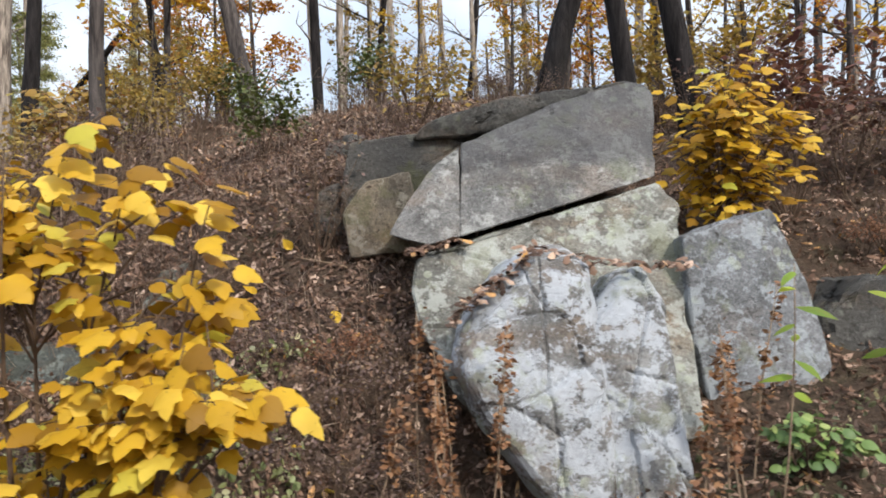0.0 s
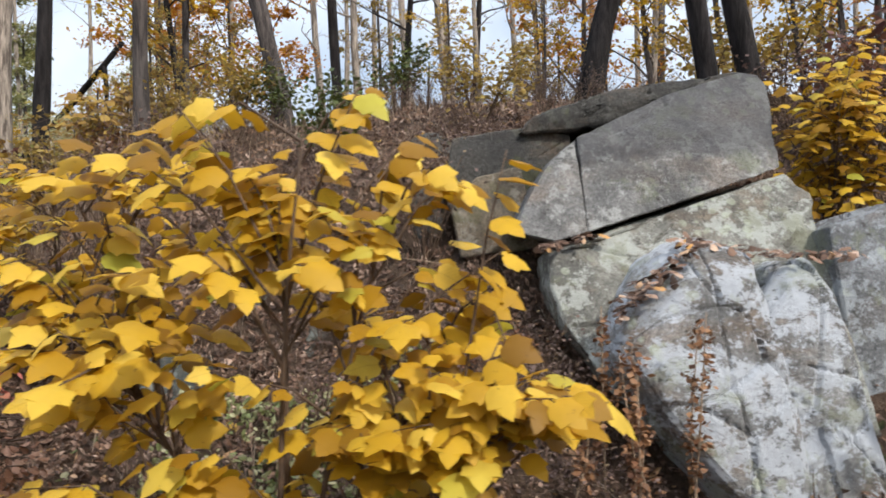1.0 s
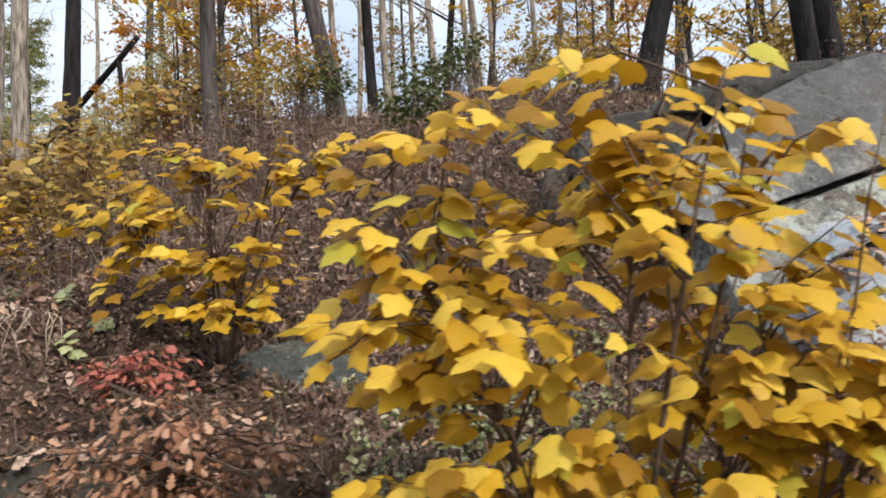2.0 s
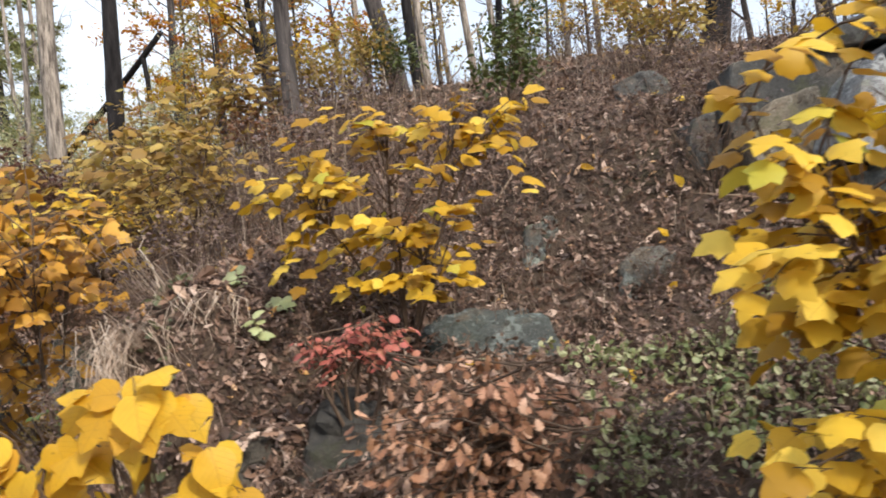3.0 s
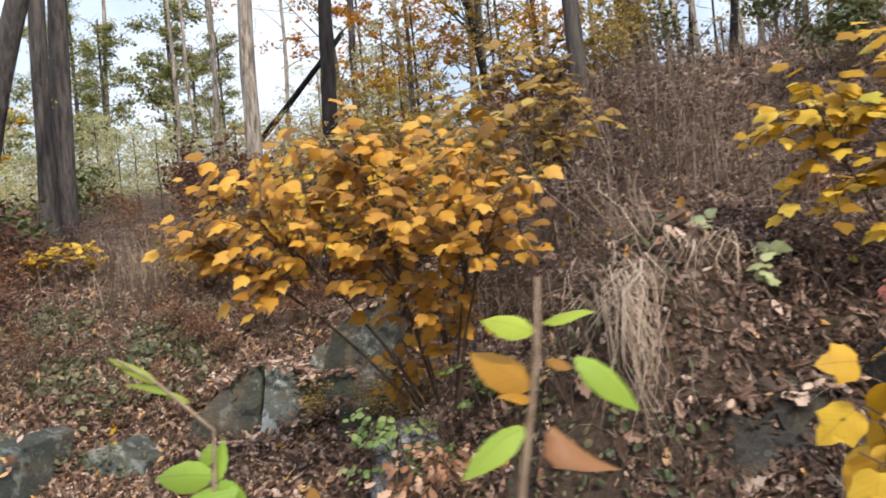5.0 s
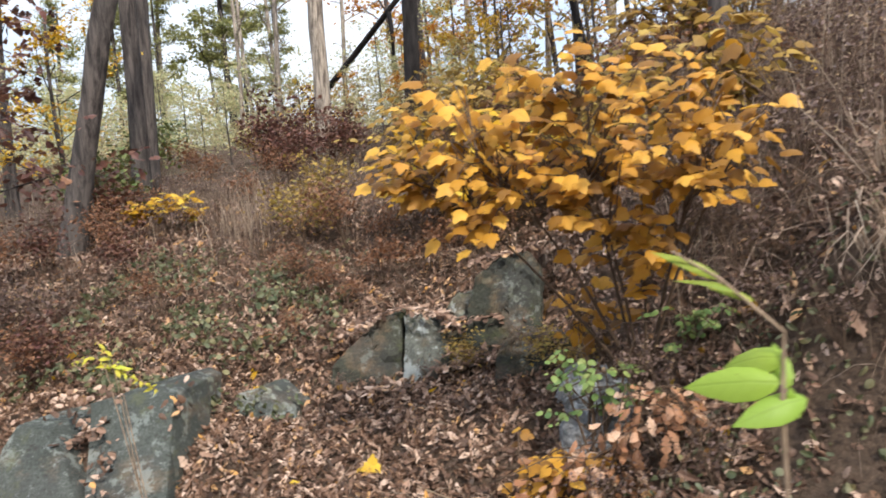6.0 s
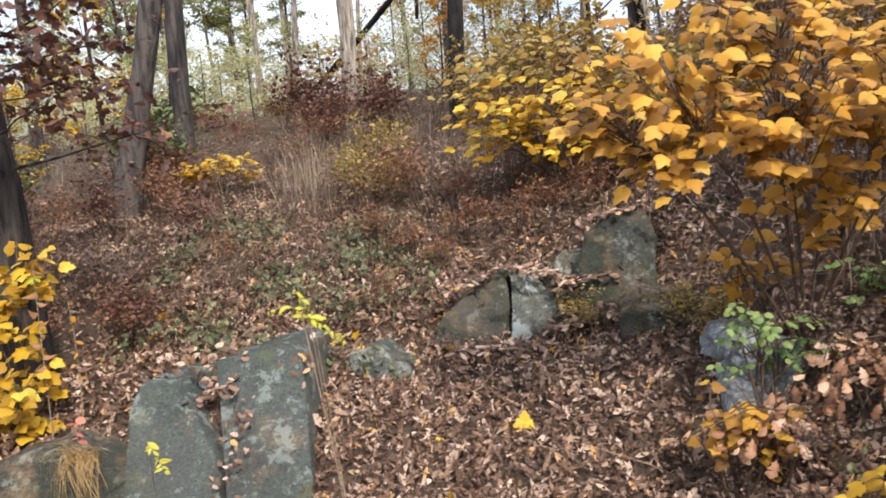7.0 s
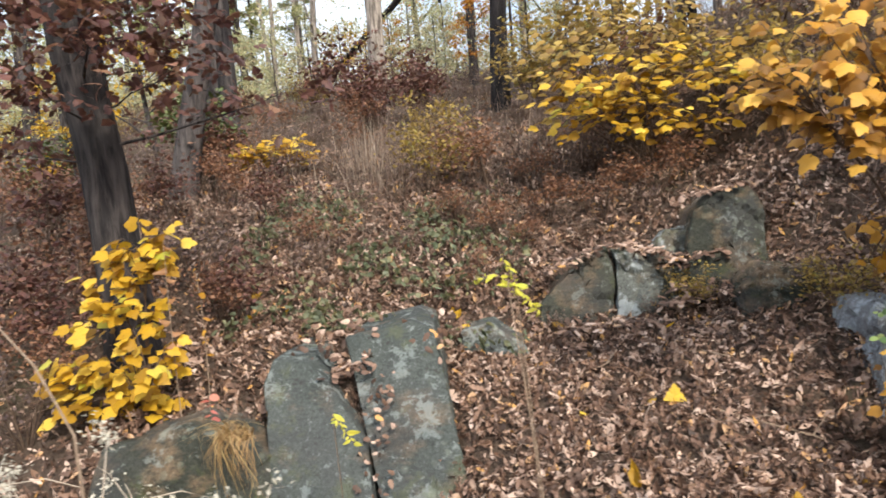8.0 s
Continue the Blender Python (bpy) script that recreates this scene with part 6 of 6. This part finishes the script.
def fallen_trunk(label, a, b, radius, bark, seed):
    t = thing("fallen_trunk", a, label, "log")
    o, e = Vector(a), Vector(b)
    n = 8
    g = Geo()
    pts = [o.lerp(e, i / n) - o + Vector((0.1 * noise.noise((i, seed, 0)), 0, 0.35 * math.sin(math.pi * i / n) * -0.3)) for i in range(n + 1)]
    g.tube(pts, [radius * (1 - 0.4 * i / n) for i in range(n + 1)], 8, 0.2)
    stub = pts[-2]
    g.tube([stub, stub + Vector((0.05, 0, -0.7)), stub + Vector((0.02, 0, -1.2))], [radius * 0.6, radius * 0.5, radius * 0.35], 7)
    part("trunk", g, bark, t)
    return t


copy_thing(FOREST[0], pose(-8.5, 18.6, height(-8.5, 18.6) - 0.05, 0, 0, 60) @ Matrix.Scale(0.8, 4))
fallen_trunk("dead leaning trunk propped against a tree", (-14.0, 21.8, height(-14.0, 21.8) - 0.1), (-8.55, 18.35, 7.45), 0.12, M_BARKBACKLIT, 3)


def dry_stalks(label, base, seed, count=7, tall=0.9, wide=0.4):
    """Pale crooked dead stalks sprawling sideways, tipped with woolly white seed heads."""
    r = random.Random(seed)
    t = thing("seed_stalk", base, label, "dead plant")
    for _ in range(count):
        p = Vector((r.gauss(0, 0.04), r.gauss(0, 0.04), -0.05))
        way = Vector((r.gauss(0.1, 0.6) * wide, r.gauss(0, 0.15), tall * r.uniform(0.7, 1.05)))
        line = [p + way * u + Vector((r.gauss(0, 0.035), r.gauss(0, 0.02), 0.10 * math.sin(3 * u))) for u in (0, 0.25, 0.5, 0.75, 1.0)]
        g = Geo()
        g.tube(line, [0.0042, 0.0038, 0.003, 0.0024, 0.0014], 5)
        ends = [line[-1]]
        for _k in range(6):
            i = r.choice((2, 2, 3, 3))
            q = line[i].lerp(line[i + 1], r.random())
            e = q + Vector((r.gauss(0, 0.13), r.gauss(0, 0.05), r.uniform(-0.03, 0.09)))
            g.tube([q, q.lerp(e, 0.5) + Vector((0, 0, 0.02)), e], [0.002, 0.0016, 0.001], 4)
            if r.random() < 0.6:
                ends.append(e)
        stem = part("stalk", g, M_PALESTEM, t)
        for e in ends:
            head = Geo()
            clump(head, e, 0.035, 26, 0.016, r)
            part("seed_head", head, M_WOOL, stem, "woolly white seed head")
    return t


M_PALESTEM = plain_mat("pale_stem", (0.34, 0.27, 0.20), (0.52, 0.44, 0.34), 30)
M_WOOL = leaf_mat("seed_wool", ((0.0, (0.40, 0.36, 0.27)), (1.0, (0.62, 0.58, 0.47))), False, 0, 0.4, 0.8, 60, (0.5, 0.46, 0.36))
dry_stalks("pale dead stalks with woolly white seed heads", ground_at(-8.14, 1.98), 141, 7, 1.18, 0.3)
dry_stalks("pale dead stalks with woolly white seed heads", ground_at(-8.02, 2.02), 142, 6, 1.08, 0.55)
stalk_with("dead_stalk", "bleached bent dead stalk without leaves", ((-8.12, 2.0, height(-8.12, 2.0) - 0.05), (-8.12, 2.0, 0.25), (-8.12, 2.0, 0.62), (-8.20, 2.0, 0.80), (-8.32, 2.02, 0.92)), 0.005, ())


def sticks(label, places, seed):
    """Dead sticks lying on the litter, each a thing of its own."""
    r = random.Random(seed)
    for x, y, a, length in places:
        t = thing("stick", (x, y, height(x, y) + 0.03), label, "stick", "dead sticks on the leaves")
        dx, dy = math.cos(a) * length, math.sin(a) * length
        pts = [Vector((dx * u, dy * u, height(x + dx * u, y + dy * u) - height(x, y) + 0.02 * r.random())) for u in (0, 0.3, 0.65, 1.0)]
        g = Geo()
        g.tube(pts, [0.006, 0.005, 0.004, 0.002], 6)
        g.tube([pts[2], pts[2] + Vector((0.08, 0.05, 0.08))], [0.004, 0.002], 5)
        part("shaft", g, M_STALK, t)


sticks("thin bleached dead stick on the leaves", ((-6.1, 4.3, -0.3, 0.7), (-6.9, 4.9, 0.5, 0.5), (-5.9, 4.8, 2.6, 0.6), (-7.3, 6.6, 0.2, 0.8), (-0.9, 2.6, -0.5, 0.5), (-0.6, 4.25, 2.9, 0.35), (-2.0, 4.9, 0.6, 0.6), (-1.5, 5.6, -0.4, 0.6), (1.0, 2.45, 0.1, 0.5)), 151)

# leaves caught on the boulder's ledges and between the slabs
def ledge_leaves(label, boxes, count, size, seed):
    verts, faces = leaf_shape(OAK, 0.35, 0.3)
    geo = Geo()
    r = random.Random(seed)
    for x0, x1, y0, y1, z0, z1 in boxes:
        for _ in range(count):
            u = r.random()
            p = (x0 + (x1 - x0) * u, r.uniform(y0, y1), z0 + (z1 - z0) * u + r.uniform(0, 0.025))
            m = Matrix.Translation(p) @ turn_to((r.gauss(0, 1), r.gauss(0, 1), r.gauss(0, 0.3)), (r.gauss(0, 0.4), -0.3, 1)) @ Matrix.Scale(size * r.uniform(0.6, 1.2), 4)
            geo.put([m @ Vector(v) for v in verts], faces)
    tagged(new("ledge_litter", geo.mesh("ledge_litter", M_LITTER)), label, "fallen leaves", kind="stuff")


ledge_leaves("brown leaves caught on the boulder's ledge", ((0.38, 0.75, 3.22, 3.42, 1.50, 1.42), (0.7, 1.2, 3.15, 3.4, 1.42, 1.40), (-0.2, 0.1, 3.62, 3.8, 1.48, 1.54), (0.02, 0.3, 3.08, 3.2, 1.14, 1.38), (0.05, 0.42, 3.1, 3.3, 1.2, 1.48)), 60, 0.06, 161)


def slab_leaves(label, x0, x1, z0, z1, front, low, lean, count, size, seed):
    """Leaves lying on a tilted slab's face."""
    r = random.Random(seed)
    verts, faces = leaf_shape(OAK, 0.35, 0.3)
    geo = Geo()
    for _ in range(count):
        z = r.uniform(z0, z1)
        p = (r.uniform(x0, x1), front + lean * (z - low) - 0.02, z + 0.03)
        m = Matrix.Translation(p) @ turn_to((r.gauss(0, 1), r.gauss(0, 1), r.gauss(0, 0.8)), (r.gauss(0, 0.3), -1, lean)) @ Matrix.Scale(size * r.uniform(0.6, 1.2), 4)
        geo.put([m @ Vector(v) for v in verts], faces)
    tagged(new("slab_litter", geo.mesh("slab_litter", M_LITTER)), label, "fallen leaves", kind="stuff")


slab_leaves("brown leaves caught between the slabs", -8.08, -7.86, -0.6, 0.05, 3.46, -1.1, 0.85, 60, 0.05, 171)
slab_leaves("brown leaves along the top of the slabs", -8.6, -7.6, 0.06, 0.28, 3.6, -1.1, 0.85, 70, 0.07, 172)

ledge_leaves("brown leaves lying over the rocks in the bank", ((-8.34, -8.06, 4.42, 4.75, 0.02, 0.12), (-3.65, -3.1, 3.25, 3.45, 0.60, 0.66), (-7.0, -6.5, 5.85, 6.2, 0.34, 0.54), (-6.45, -6.05, 5.85, 6.2, 0.54, 0.46), (-6.1, -5.4, 5.82, 6.05, 0.36, 0.40), (-6.1, -5.4, 5.65, 5.8, 0.20, 0.24), (-5.9, -5.35, 5.95, 6.3, 0.86, 0.94), (-6.1, -5.6, 5.75, 6.0, 0.42, 0.46), (-6.2, -5.5, 5.5, 5.7, 0.12, 0.2), (-6.9, -5.9, 5.45, 5.70, -0.02, 0.02)), 110, 0.07, 162)

for k, (x, y) in enumerate(((-6.62, 3.15), (-6.05, 3.25), (-6.5, 3.05), (-5.6, 3.4), (-6.3, 4.4))):
    z = height(x, y)
    stalk_with("seedling", "tiny seedling with yellow leaves in the fallen leaves", ((x, y, z - 0.02), (x, y, z + 0.06), (x + 0.01, y, z + 0.10)), 0.002,
        (("yellow", (x, y, z + 0.09), (x - 0.07, y - 0.04, z + 0.08)), ("yellow", (x, y, z + 0.09), (x + 0.06, y - 0.05, z + 0.07)), ("yellow", (x, y, z + 0.09), (x, y + 0.02, z + 0.16))))
